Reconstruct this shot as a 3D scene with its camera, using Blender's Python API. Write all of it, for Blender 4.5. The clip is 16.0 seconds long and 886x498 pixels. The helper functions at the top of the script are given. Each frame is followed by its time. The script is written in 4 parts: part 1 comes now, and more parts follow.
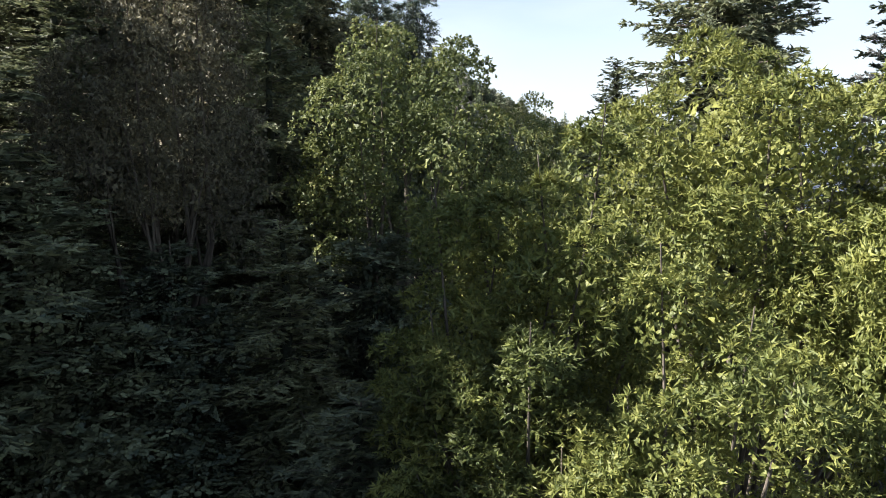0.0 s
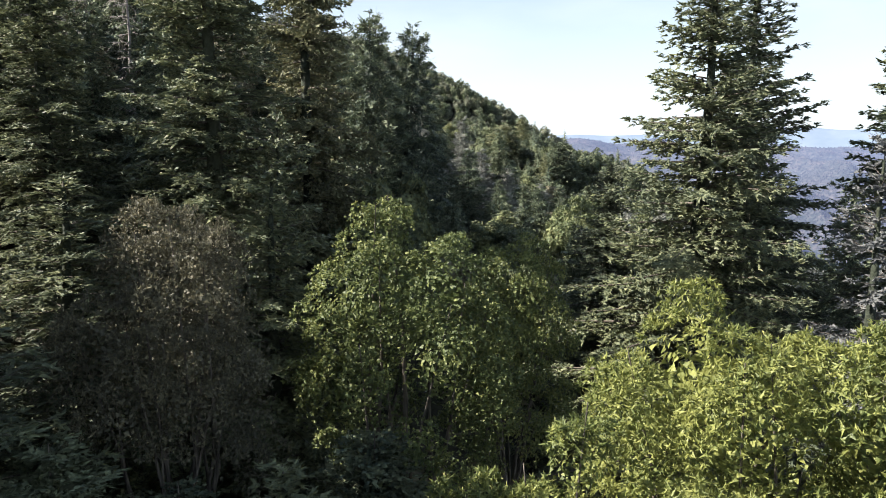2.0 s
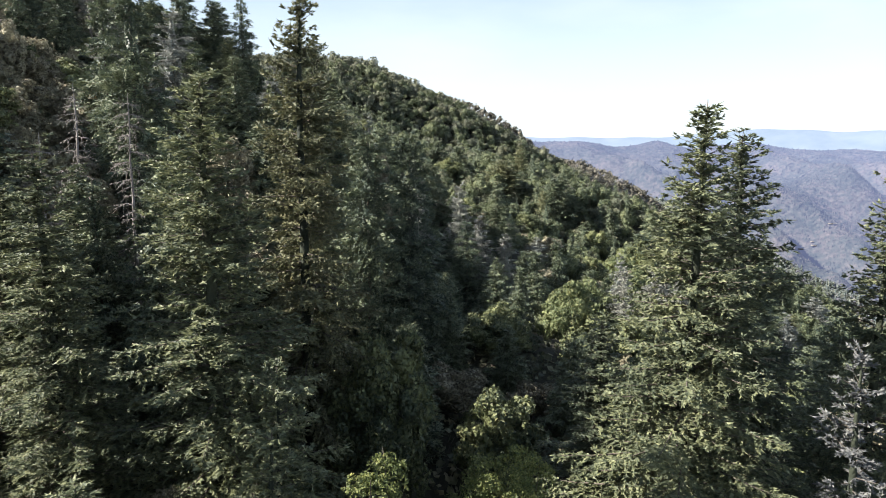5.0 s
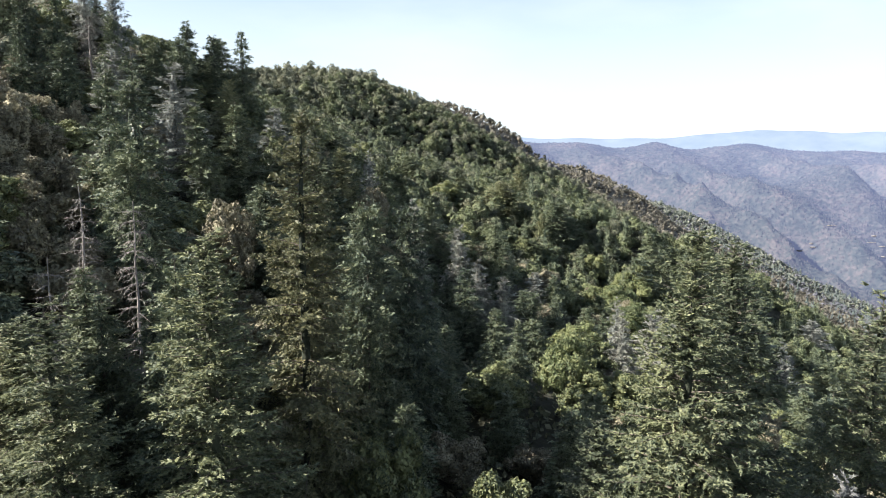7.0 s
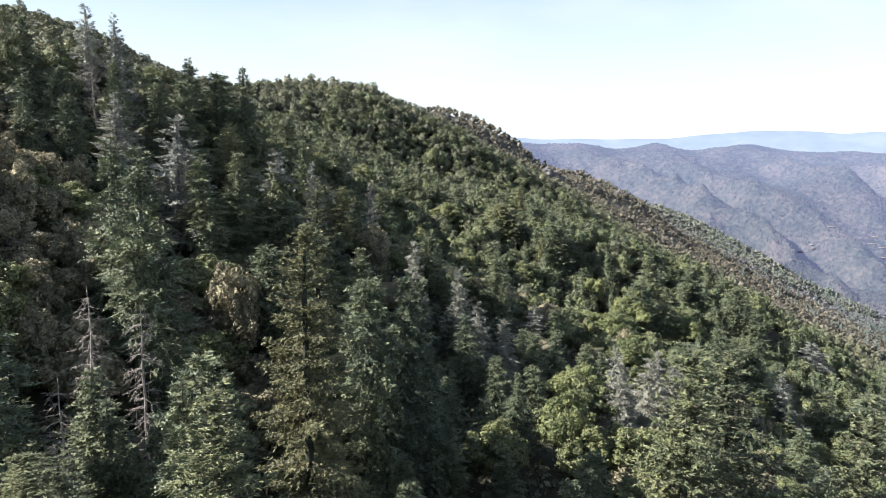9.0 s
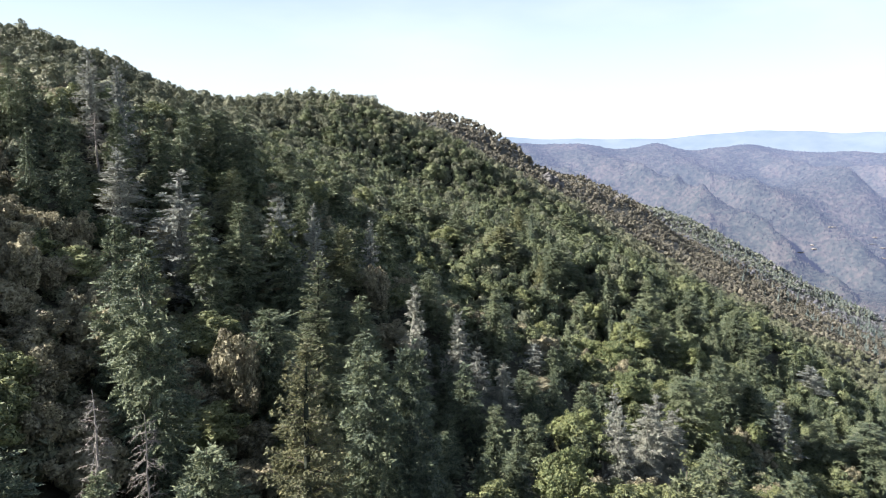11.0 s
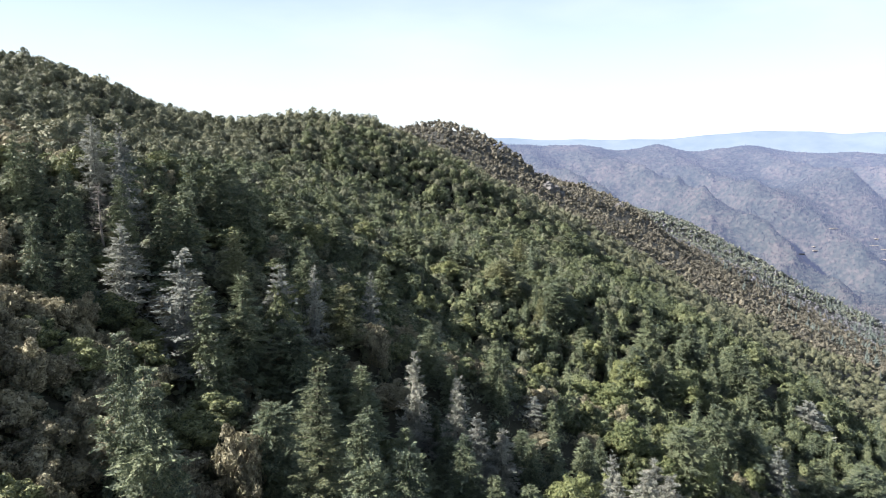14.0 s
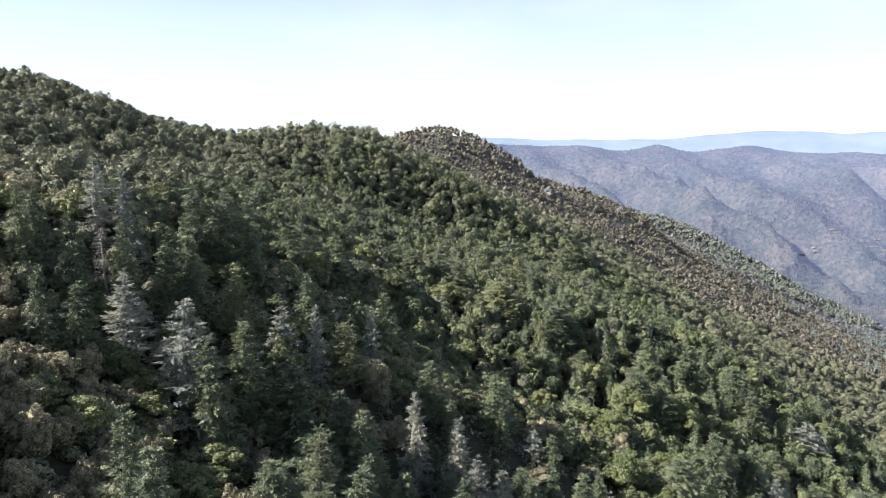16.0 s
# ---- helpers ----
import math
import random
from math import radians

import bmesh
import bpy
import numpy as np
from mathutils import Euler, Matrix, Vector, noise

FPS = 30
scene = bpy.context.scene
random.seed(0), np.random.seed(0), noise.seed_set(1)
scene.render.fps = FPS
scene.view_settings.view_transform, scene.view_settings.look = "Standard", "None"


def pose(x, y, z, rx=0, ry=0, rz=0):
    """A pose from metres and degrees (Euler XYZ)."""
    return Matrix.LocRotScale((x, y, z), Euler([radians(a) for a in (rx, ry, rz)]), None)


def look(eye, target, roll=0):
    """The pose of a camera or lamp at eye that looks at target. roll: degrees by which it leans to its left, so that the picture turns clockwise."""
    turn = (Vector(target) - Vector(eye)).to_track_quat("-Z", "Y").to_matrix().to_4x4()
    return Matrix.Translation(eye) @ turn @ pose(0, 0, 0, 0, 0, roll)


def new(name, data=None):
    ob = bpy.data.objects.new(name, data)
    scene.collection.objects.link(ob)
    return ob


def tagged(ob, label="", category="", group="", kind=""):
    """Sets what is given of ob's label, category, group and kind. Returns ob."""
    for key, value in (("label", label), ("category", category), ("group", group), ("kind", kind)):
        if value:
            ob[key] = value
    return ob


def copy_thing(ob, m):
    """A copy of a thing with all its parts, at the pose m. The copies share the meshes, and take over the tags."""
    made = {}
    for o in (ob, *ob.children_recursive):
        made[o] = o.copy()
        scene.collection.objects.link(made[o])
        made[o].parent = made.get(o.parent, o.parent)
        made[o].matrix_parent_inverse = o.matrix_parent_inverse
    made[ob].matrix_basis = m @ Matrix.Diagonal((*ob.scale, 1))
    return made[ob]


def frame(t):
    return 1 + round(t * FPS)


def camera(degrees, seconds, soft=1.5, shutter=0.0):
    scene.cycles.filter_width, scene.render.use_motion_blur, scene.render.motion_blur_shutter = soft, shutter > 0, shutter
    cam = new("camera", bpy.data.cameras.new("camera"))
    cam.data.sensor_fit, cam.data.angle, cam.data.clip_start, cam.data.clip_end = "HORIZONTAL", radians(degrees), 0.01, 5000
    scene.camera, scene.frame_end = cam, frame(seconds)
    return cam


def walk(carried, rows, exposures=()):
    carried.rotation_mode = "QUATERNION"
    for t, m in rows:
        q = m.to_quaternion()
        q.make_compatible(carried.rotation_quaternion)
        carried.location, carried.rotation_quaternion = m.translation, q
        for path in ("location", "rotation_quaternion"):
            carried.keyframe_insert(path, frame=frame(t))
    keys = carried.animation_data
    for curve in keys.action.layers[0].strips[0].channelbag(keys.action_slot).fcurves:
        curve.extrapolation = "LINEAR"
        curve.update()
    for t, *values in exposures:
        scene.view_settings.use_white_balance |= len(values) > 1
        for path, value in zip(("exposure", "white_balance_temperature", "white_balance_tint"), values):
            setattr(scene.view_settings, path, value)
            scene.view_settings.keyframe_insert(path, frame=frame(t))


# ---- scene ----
cam = camera(66.0, 16.0, 0.7)
# seconds; x, y, z; yaw, pitch, lean
RISE = [
    (0.0, -0.00, -0.00, 0.00, -0.07, -8.71, -0.15),
    (0.5, 0.03, -0.03, 1.35, -0.05, -8.72, -0.16),
    (1.0, 0.07, -0.05, 2.73, -0.03, -8.74, -0.18),
    (1.5, 0.11, -0.04, 4.12, -0.01, -8.75, -0.18),
    (2.0, 0.14, 0.02, 5.56, -0.00, -8.77, -0.18),
    (2.5, 0.16, 0.09, 7.02, -0.00, -8.78, -0.17),
    (3.0, 0.17, 0.14, 8.44, -0.00, -8.78, -0.15),
    (3.5, 0.19, 0.18, 9.91, -0.02, -8.76, -0.13),
    (4.0, 0.23, 0.22, 11.42, -0.03, -8.72, -0.11),
    (4.5, 0.31, 0.25, 12.94, -0.03, -8.69, -0.10),
    (5.0, 0.38, 0.27, 14.44, -0.03, -8.67, -0.10),
    (7.5, 0.41, 0.34, 22.02, -0.09, -8.68, -0.13),
    (8.0, 0.40, 0.35, 23.55, -0.08, -8.68, -0.12),
    (8.5, 0.39, 0.37, 25.04, -0.07, -8.69, -0.10),
    (9.0, 0.39, 0.41, 26.59, -0.06, -8.70, -0.07),
    (11.5, 0.55, 0.72, 34.82, -0.02, -8.78, 0.02),
    (12.0, 0.59, 0.80, 36.43, -0.01, -8.78, 0.03),
    (12.5, 0.61, 0.86, 38.02, 0.01, -8.78, 0.06),
    (13.0, 0.65, 0.92, 39.62, 0.03, -8.78, 0.09),
    (13.5, 0.70, 0.96, 41.25, 0.05, -8.80, 0.12),
    (14.0, 0.74, 1.03, 42.86, 0.06, -8.81, 0.13),
    (14.5, 0.77, 1.09, 44.45, 0.06, -8.82, 0.14),
    (15.0, 0.77, 1.14, 46.01, 0.07, -8.84, 0.15),
    (15.5, 0.78, 1.19, 47.60, 0.08, -8.86, 0.17),
    (16.0, 0.79, 1.23, 49.20, 0.08, -8.87, 0.19),
]
walk(cam, [(t, pose(x, y, z, 90 + pitch, lean, yaw)) for t, x, y, z, yaw, pitch, lean in RISE], [(0.0, 1.72), (16.0, 1.72)])

# ---- light ----
SUN_LEFT, SUN_UP = 98.0, 37.5          # degrees left of straight ahead, degrees above the horizon
to_sun = Vector((-math.sin(radians(SUN_LEFT)) * math.cos(radians(SUN_UP)),
                 math.cos(radians(SUN_LEFT)) * math.cos(radians(SUN_UP)), math.sin(radians(SUN_UP))))
sun_data = bpy.data.lights.new("sun", "SUN")
sun_data.energy, sun_data.angle, sun_data.color = 5.0, radians(0.55), (1.0, 0.945, 0.87)
sun = new("sun", sun_data)
sun.matrix_world = look(to_sun * 100, (0, 0, 0))

world = bpy.data.worlds.new("sky")
scene.world = world
world.use_nodes = True
wn, wl = world.node_tree.nodes, world.node_tree.links
sky = wn.new("ShaderNodeTexSky")
sky.sky_type, sky.sun_disc = "NISHITA", False
sky.sun_elevation, sky.sun_rotation = radians(SUN_UP), radians(-SUN_LEFT)
sky.air_density, sky.dust_density, sky.ozone_density = 1.0, 0.6, 1.0
sky.altitude = 400
back = wn["Background"]
back.inputs["Strength"].default_value = 0.054
# thin streaks of cirrus over the blue
coord = wn.new("ShaderNodeTexCoord")
stretch = wn.new("ShaderNodeMapping")
stretch.inputs["Scale"].default_value = (1.3, 3.2, 5.0)
stretch.inputs["Rotation"].default_value = (0.0, 0.5, 0.4)
streak = wn.new("ShaderNodeTexNoise")
streak.inputs["Scale"].default_value, streak.inputs["Detail"].default_value = 1.6, 6.0
thin = wn.new("ShaderNodeMapRange")
thin.inputs["From Min"].default_value, thin.inputs["From Max"].default_value = 0.42, 0.74
thin.inputs["To Max"].default_value = 0.7
veil = wn.new("ShaderNodeMix")
veil.data_type = "RGBA"
veil.inputs["B"].default_value = (5.8, 6.4, 6.8, 1)
wl.new(coord.outputs["Generated"], stretch.inputs["Vector"])
wl.new(stretch.outputs["Vector"], streak.inputs["Vector"])
wl.new(streak.outputs["Fac"], thin.inputs["Value"])
wl.new(thin.outputs["Result"], veil.inputs["Factor"])
wl.new(sky.outputs["Color"], veil.inputs["A"])
# pale haze low over the horizon, all the way round
high = wn.new("ShaderNodeSeparateXYZ")
low = wn.new("ShaderNodeMapRange")
low.interpolation_type = "SMOOTHSTEP"
low.inputs["From Min"].default_value, low.inputs["From Max"].default_value = -0.02, 0.4
low.inputs["To Min"].default_value, low.inputs["To Max"].default_value = 0.85, 0.0
haze = wn.new("ShaderNodeMix")
haze.data_type = "RGBA"
haze.inputs["B"].default_value = (6.0, 6.7, 7.3, 1)
wl.new(coord.outputs["Generated"], high.inputs["Vector"])
wl.new(high.outputs["Z"], low.inputs["Value"])
wl.new(low.outputs["Result"], haze.inputs["Factor"])
wl.new(veil.outputs["Result"], haze.inputs["A"])
wl.new(haze.outputs["Result"], back.inputs["Color"])


# ---- materials ----
def material(name):
    mat = bpy.data.materials.new(name)
    mat.use_nodes = True
    nt = mat.node_tree
    return mat, nt.nodes, nt.links, nt.nodes["Principled BSDF"]


def ramp(nodes, stops):
    node = nodes.new("ShaderNodeValToRGB")
    while len(node.color_ramp.elements) < len(stops):
        node.color_ramp.elements.new(0.5)
    for e, (at, rgb) in zip(node.color_ramp.elements, stops):
        e.position, e.color = at, (*rgb, 1)
    return node


def foliage(name, dark, mid, light, through_leaf=0.35, rough=0.55, patch=0.25, cell=0.0, hole=0.0):
    """Leaves: each leaf its own shade, patches of a metre or two, trees apart by hue; some light goes through.
    cell: small leaves to the metre that lie on a larger spray, each tilted its own way; hole: the gaps between them."""
    # extra blue, most in the dark tones, paints hazy air and bluish shade
    dark, mid, light = ((r, g, b * k) for (r, g, b), k in zip((dark, mid, light), (1.35, 1.22, 1.12)))
    mat, n, l, bsdf = material(name)
    geo, info = n.new("ShaderNodeNewGeometry"), n.new("ShaderNodeObjectInfo")
    noise_node = n.new("ShaderNodeTexNoise")
    noise_node.inputs["Scale"].default_value, noise_node.inputs["Detail"].default_value = patch, 3.0
    l.new(geo.outputs["Position"], noise_node.inputs["Vector"])
    fine = n.new("ShaderNodeTexNoise")
    fine.inputs["Scale"].default_value, fine.inputs["Detail"].default_value = 2.6, 4.0
    l.new(geo.outputs["Position"], fine.inputs["Vector"])
    f0 = n.new("ShaderNodeMath"); f0.operation = "MULTIPLY_ADD"
    f0.inputs[1].default_value, f0.inputs[2].default_value = 0.5, -0.14
    l.new(fine.outputs["Fac"], f0.inputs[0])
    a = n.new("ShaderNodeMath"); a.operation = "MULTIPLY_ADD"
    a.inputs[1].default_value = 0.36
    l.new(geo.outputs["Random Per Island"], a.inputs[0]); l.new(f0.outputs[0], a.inputs[2])
    bump = n.new("ShaderNodeBump")
    bump.inputs["Distance"].default_value, bump.inputs["Strength"].default_value = 0.35, 0.7
    l.new(fine.outputs["Fac"], bump.inputs["Height"])
    turned = bump.outputs["Normal"]
    shade = a
    if cell:
        cells = n.new("ShaderNodeTexVoronoi")
        cells.inputs["Scale"].default_value = cell
        l.new(geo.outputs["Position"], cells.inputs["Vector"])
        tilt = n.new("ShaderNodeVectorMath"); tilt.operation = "MULTIPLY_ADD"
        tilt.inputs[1].default_value, tilt.inputs[2].default_value = (1.5, 1.5, 1.5), (-0.75, -0.75, -0.75)
        l.new(cells.outputs["Color"], tilt.inputs[0])
        both = n.new("ShaderNodeVectorMath"); both.operation = "ADD"
        l.new(tilt.outputs[0], both.inputs[0]); l.new(turned, both.inputs[1])
        even = n.new("ShaderNodeVectorMath"); even.operation = "NORMALIZE"
        l.new(both.outputs[0], even.inputs[0])
        turned = even.outputs[0]
        own = n.new("ShaderNodeSeparateColor")
        l.new(cells.outputs["Color"], own.inputs["Color"])
        shade = n.new("ShaderNodeMath"); shade.operation = "MULTIPLY_ADD"
        shade.inputs[1].default_value = 0.3
        a.inputs[1].default_value = 0.3
        l.new(own.outputs[1], shade.inputs[0]); l.new(a.outputs[0], shade.inputs[2])
    l.new(turned, bsdf.inputs["Normal"])
    b = n.new("ShaderNodeMath"); b.operation = "MULTIPLY_ADD"
    b.inputs[1].default_value = 0.7
    l.new(noise_node.outputs["Fac"], b.inputs[0]); l.new(shade.outputs[0], b.inputs[2])
    c = n.new("ShaderNodeMath"); c.operation = "MULTIPLY_ADD"
    c.inputs[1].default_value = 0.22
    l.new(info.outputs["Random"], c.inputs[0]); l.new(b.outputs[0], c.inputs[2])
    col = ramp(n, [(0.25, dark), (0.7, mid), (1.0, light)])
    l.new(c.outputs[0], col.inputs["Fac"])
    bsdf.inputs["Roughness"].default_value = rough
    bsdf.inputs["Specular IOR Level"].default_value = 0.35
    l.new(col.outputs["Color"], bsdf.inputs["Base Color"])
    trans = n.new("ShaderNodeBsdfTranslucent")
    l.new(col.outputs["Color"], trans.inputs["Color"])
    mix = n.new("ShaderNodeMixShader")
    mix.inputs["Fac"].default_value = through_leaf
    l.new(bsdf.outputs[0], mix.inputs[1]); l.new(trans.outputs[0], mix.inputs[2])
    last = mix
    if hole:
        gap = n.new("ShaderNodeMath"); gap.operation = "GREATER_THAN"
        gap.inputs[1].default_value = hole
        l.new(cells.outputs["Distance"], gap.inputs[0])
        last = n.new("ShaderNodeMixShader")
        l.new(gap.outputs[0], last.inputs["Fac"])
        l.new(mix.outputs[0], last.inputs[1]); l.new(n.new("ShaderNodeBsdfTransparent").outputs[0], last.inputs[2])
    l.new(last.outputs[0], n["Material Output"].inputs["Surface"])
    return mat


def bark(name, dark, light, scale=9.0):
    mat, n, l, bsdf = material(name)
    co = n.new("ShaderNodeTexCoord")
    mp = n.new("ShaderNodeMapping"); mp.inputs["Scale"].default_value = (1, 1, 0.15)
    t1 = n.new("ShaderNodeTexNoise"); t1.inputs["Scale"].default_value, t1.inputs["Detail"].default_value = scale, 6.0
    l.new(co.outputs["Object"], mp.inputs["Vector"]); l.new(mp.outputs["Vector"], t1.inputs["Vector"])
    col = ramp(n, [(0.35, dark), (0.7, light)])
    l.new(t1.outputs["Fac"], col.inputs["Fac"]); l.new(col.outputs["Color"], bsdf.inputs["Base Color"])
    bump = n.new("ShaderNodeBump"); bump.inputs["Distance"].default_value = 0.05
    l.new(t1.outputs["Fac"], bump.inputs["Height"]); l.new(bump.outputs["Normal"], bsdf.inputs["Normal"])
    bsdf.inputs["Roughness"].default_value = 0.9
    return mat


def soil(name, stops, scales=(0.12, 1.7), bump_m=0.3):
    mat, n, l, bsdf = material(name)
    geo = n.new("ShaderNodeNewGeometry")
    t1, t2 = n.new("ShaderNodeTexNoise"), n.new("ShaderNodeTexNoise")
    for t, s in ((t1, scales[0]), (t2, scales[1])):
        t.inputs["Scale"].default_value, t.inputs["Detail"].default_value = s, 6.0
        l.new(geo.outputs["Position"], t.inputs["Vector"])
    m = n.new("ShaderNodeMath"); m.operation = "MULTIPLY_ADD"; m.inputs[1].default_value = 0.5
    h = n.new("ShaderNodeMath"); h.operation = "MULTIPLY"; h.inputs[1].default_value = 0.5
    l.new(t2.outputs["Fac"], h.inputs[0])
    l.new(t1.outputs["Fac"], m.inputs[0]); l.new(h.outputs[0], m.inputs[2])
    col = ramp(n, stops)
    l.new(m.outputs[0], col.inputs["Fac"]); l.new(col.outputs["Color"], bsdf.inputs["Base Color"])
    bump = n.new("ShaderNodeBump"); bump.inputs["Distance"].default_value = bump_m
    l.new(m.outputs[0], bump.inputs["Height"]); l.new(bump.outputs["Normal"], bsdf.inputs["Normal"])
    bsdf.inputs["Roughness"].default_value = 0.95
    return mat


M_FIR = foliage("fir_needles", (0.026, 0.037, 0.022), (0.096, 0.114, 0.056), (0.225, 0.238, 0.112), 0.25)
M_FIR_PALE = foliage("yellowed_needles", (0.042, 0.048, 0.023), (0.122, 0.126, 0.056), (0.26, 0.245, 0.11), 0.2)
M_CEDAR = foliage("blue_grey_needles", (0.065, 0.07, 0.056), (0.16, 0.162, 0.128), (0.3, 0.295, 0.225), 0.2)
SPRIG = dict(cell=6.5, hole=0.64)
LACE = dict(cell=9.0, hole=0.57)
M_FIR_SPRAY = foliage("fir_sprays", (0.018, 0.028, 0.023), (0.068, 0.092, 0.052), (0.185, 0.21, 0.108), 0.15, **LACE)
M_PALE_SPRAY = foliage("yellowed_sprays", (0.04, 0.052, 0.028), (0.12, 0.135, 0.062), (0.25, 0.255, 0.12), 0.2, **LACE)
M_CEDAR_SPRAY = foliage("cedar_sprays", (0.06, 0.073, 0.062), (0.15, 0.165, 0.13), (0.29, 0.295, 0.23), 0.2, **LACE)
M_OAK_SPRIG = foliage("oak_sprigs", (0.02, 0.029, 0.021), (0.076, 0.096, 0.043), (0.21, 0.225, 0.09), 0.2, 0.55, 0.17, **SPRIG)
M_BROWN_SPRIG = foliage("brownish_sprigs", (0.055, 0.053, 0.032), (0.17, 0.156, 0.09), (0.33, 0.297, 0.175), 0.2, 0.6, 0.4, **SPRIG)
M_SCRUB_SPRIG = foliage("scrub_sprigs", (0.028, 0.035, 0.024), (0.08, 0.092, 0.052), (0.185, 0.188, 0.104), 0.15, 0.6, 0.09, cell=5.0, hole=0.62)
M_OAK_FAR = foliage("far_oak_sprigs", (0.02, 0.028, 0.02), (0.064, 0.085, 0.04), (0.17, 0.188, 0.082), 0.15, 0.6, 0.08, cell=5.0, hole=0.62)
M_SILVER_SPRAY = foliage("silvery_sprays", (0.065, 0.075, 0.06), (0.165, 0.172, 0.132), (0.3, 0.3, 0.225), 0.2, **LACE)
# brighter copy of the oak sprigs, with sunlight put into the base colour
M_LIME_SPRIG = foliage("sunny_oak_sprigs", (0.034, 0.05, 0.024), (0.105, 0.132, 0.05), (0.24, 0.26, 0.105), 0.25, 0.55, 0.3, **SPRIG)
# next four: haze is mixed into the base colours of distant woods
M_VALLEY_FIR = foliage("haze_blue_needles", (0.03, 0.042, 0.038), (0.07, 0.092, 0.078), (0.135, 0.158, 0.128), 0.1, 0.7, 0.05, cell=1.5)
M_HEATH_FAR = foliage("haze_blue_scrub", (0.055, 0.063, 0.068), (0.1, 0.107, 0.112), (0.16, 0.16, 0.158), 0.1, 0.7, 0.02, cell=0.6)
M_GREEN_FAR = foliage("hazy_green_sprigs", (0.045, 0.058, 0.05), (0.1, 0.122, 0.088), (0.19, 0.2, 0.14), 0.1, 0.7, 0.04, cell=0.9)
M_HEATH = foliage("hazed_brown_heath", (0.032, 0.034, 0.026), (0.084, 0.08, 0.056), (0.165, 0.15, 0.102), 0.15, 0.7, 0.04, cell=0.9)
M_CHESTNUT = foliage("chestnut_leaves", (0.045, 0.06, 0.022), (0.124, 0.15, 0.037), (0.275, 0.285, 0.075), 0.35, 0.5, 0.5)
# oak leaf colour lifted to the tone it has under sun
M_OAK_BRIGHT = foliage("sunlit_oak_leaves", (0.032, 0.046, 0.018), (0.112, 0.138, 0.04), (0.29, 0.3, 0.092), 0.35, 0.5, 0.4)
M_BROWN = foliage("brownish_leaves", (0.036, 0.036, 0.02), (0.1, 0.094, 0.05), (0.23, 0.205, 0.11), 0.22, 0.55, 0.5)
M_SCRUB = foliage("scrub_leaves", (0.032, 0.04, 0.022), (0.095, 0.105, 0.056), (0.2, 0.195, 0.105), 0.22, 0.6, 0.13)
# near-black colour that paints the shade inside conifer crowns
M_INNER_SHADE = foliage("inner_crown_shade", (0.014, 0.018, 0.01), (0.028, 0.034, 0.018), (0.05, 0.055, 0.03), 0.0, 0.9, 1.2)
M_BARK = bark("bark", (0.05, 0.04, 0.032), (0.16, 0.135, 0.11))
M_DEAD = bark("grey_dead_wood", (0.12, 0.105, 0.095), (0.32, 0.29, 0.27), 14.0)
M_SOIL = soil("forest_floor", [(0.35, (0.016, 0.016, 0.009)), (0.6, (0.034, 0.032, 0.017)), (0.8, (0.06, 0.054, 0.03))])
n, l = M_SOIL.node_tree.nodes, M_SOIL.node_tree.links
# mixes the soil to one even grey between 260 m and 700 m out
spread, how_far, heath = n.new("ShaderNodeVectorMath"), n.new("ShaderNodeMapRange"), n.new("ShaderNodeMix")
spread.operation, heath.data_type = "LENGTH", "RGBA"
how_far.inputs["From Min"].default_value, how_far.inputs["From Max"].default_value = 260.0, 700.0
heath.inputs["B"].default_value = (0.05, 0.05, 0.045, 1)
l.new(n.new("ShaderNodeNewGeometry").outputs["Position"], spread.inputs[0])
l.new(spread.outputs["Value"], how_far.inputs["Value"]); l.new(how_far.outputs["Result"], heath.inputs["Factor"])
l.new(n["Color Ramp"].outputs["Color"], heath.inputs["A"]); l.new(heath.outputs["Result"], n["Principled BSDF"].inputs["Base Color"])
# pale rock, its base colour set for haze as well
M_HAZED_PALE_ROCK = soil("hazed_pale_rock", [(0.3, (0.13, 0.125, 0.13)), (0.55, (0.19, 0.175, 0.17)), (0.8, (0.25, 0.235, 0.225))], (0.1, 0.5), 0.6)
M_ROCK = soil("grey_rock", [(0.3, (0.06, 0.057, 0.06)), (0.55, (0.13, 0.125, 0.125)), (0.8, (0.26, 0.25, 0.24))], (0.25, 1.2), 0.6)


# ---- lie of the land ----
FAR = [[1, 14, -51, -14, 20], [25, -1, -10, -14, 24], [-41, 39, -29, -17, 30], [-25, 26, 27, -62, 44], [-47, 8, 13, 9, -15], [-26, -13, 37, -30, 0]]
NEAR = [[1, -1, 0, -5, 7, -2, -1], [9, 0, 13, 0, 5, -3, -2], [8, 1, 12, -5, -1, 6, -5], [3, 4, 3, 5, 17, 9, -5], [9, 7, 0, -4, 5, -4, -5], [2, -2, 11, 17, 9, 8, 4], [-5, -8, 0, 8, 7, -1, -2]]
SWELLS = [(-300 + 300 * i, 300 * j, 285.0, h) for j, row in enumerate(FAR) for i, h in enumerate(row)]
SWELLS += [(-210 + 70 * i, 70 * j, 66.5, h) for j, row in enumerate(NEAR) for i, h in enumerate(row)]
SWELLS += [(0, 715, 80.0, 30), (-38, 352, 55.0, 8), (10, 770, 60.0, 12), (-55, 321, 50.0, 5), (-125, 215, 60.0, 1),
           (414, 1165, 190.0, 15), (200, 782, 55.0, 18), (62, 740, 48.0, 7), (245, 1235, 120.0, -24), (263, 905, 60.0, -14), (325, 1030, 80.0, -20)]          # the knolls of the crest
RNG = np.random.default_rng(7)
WAVES = [(RNG.uniform(0, 6.28), RNG.uniform(0, 6.28)) for _ in range(12)]


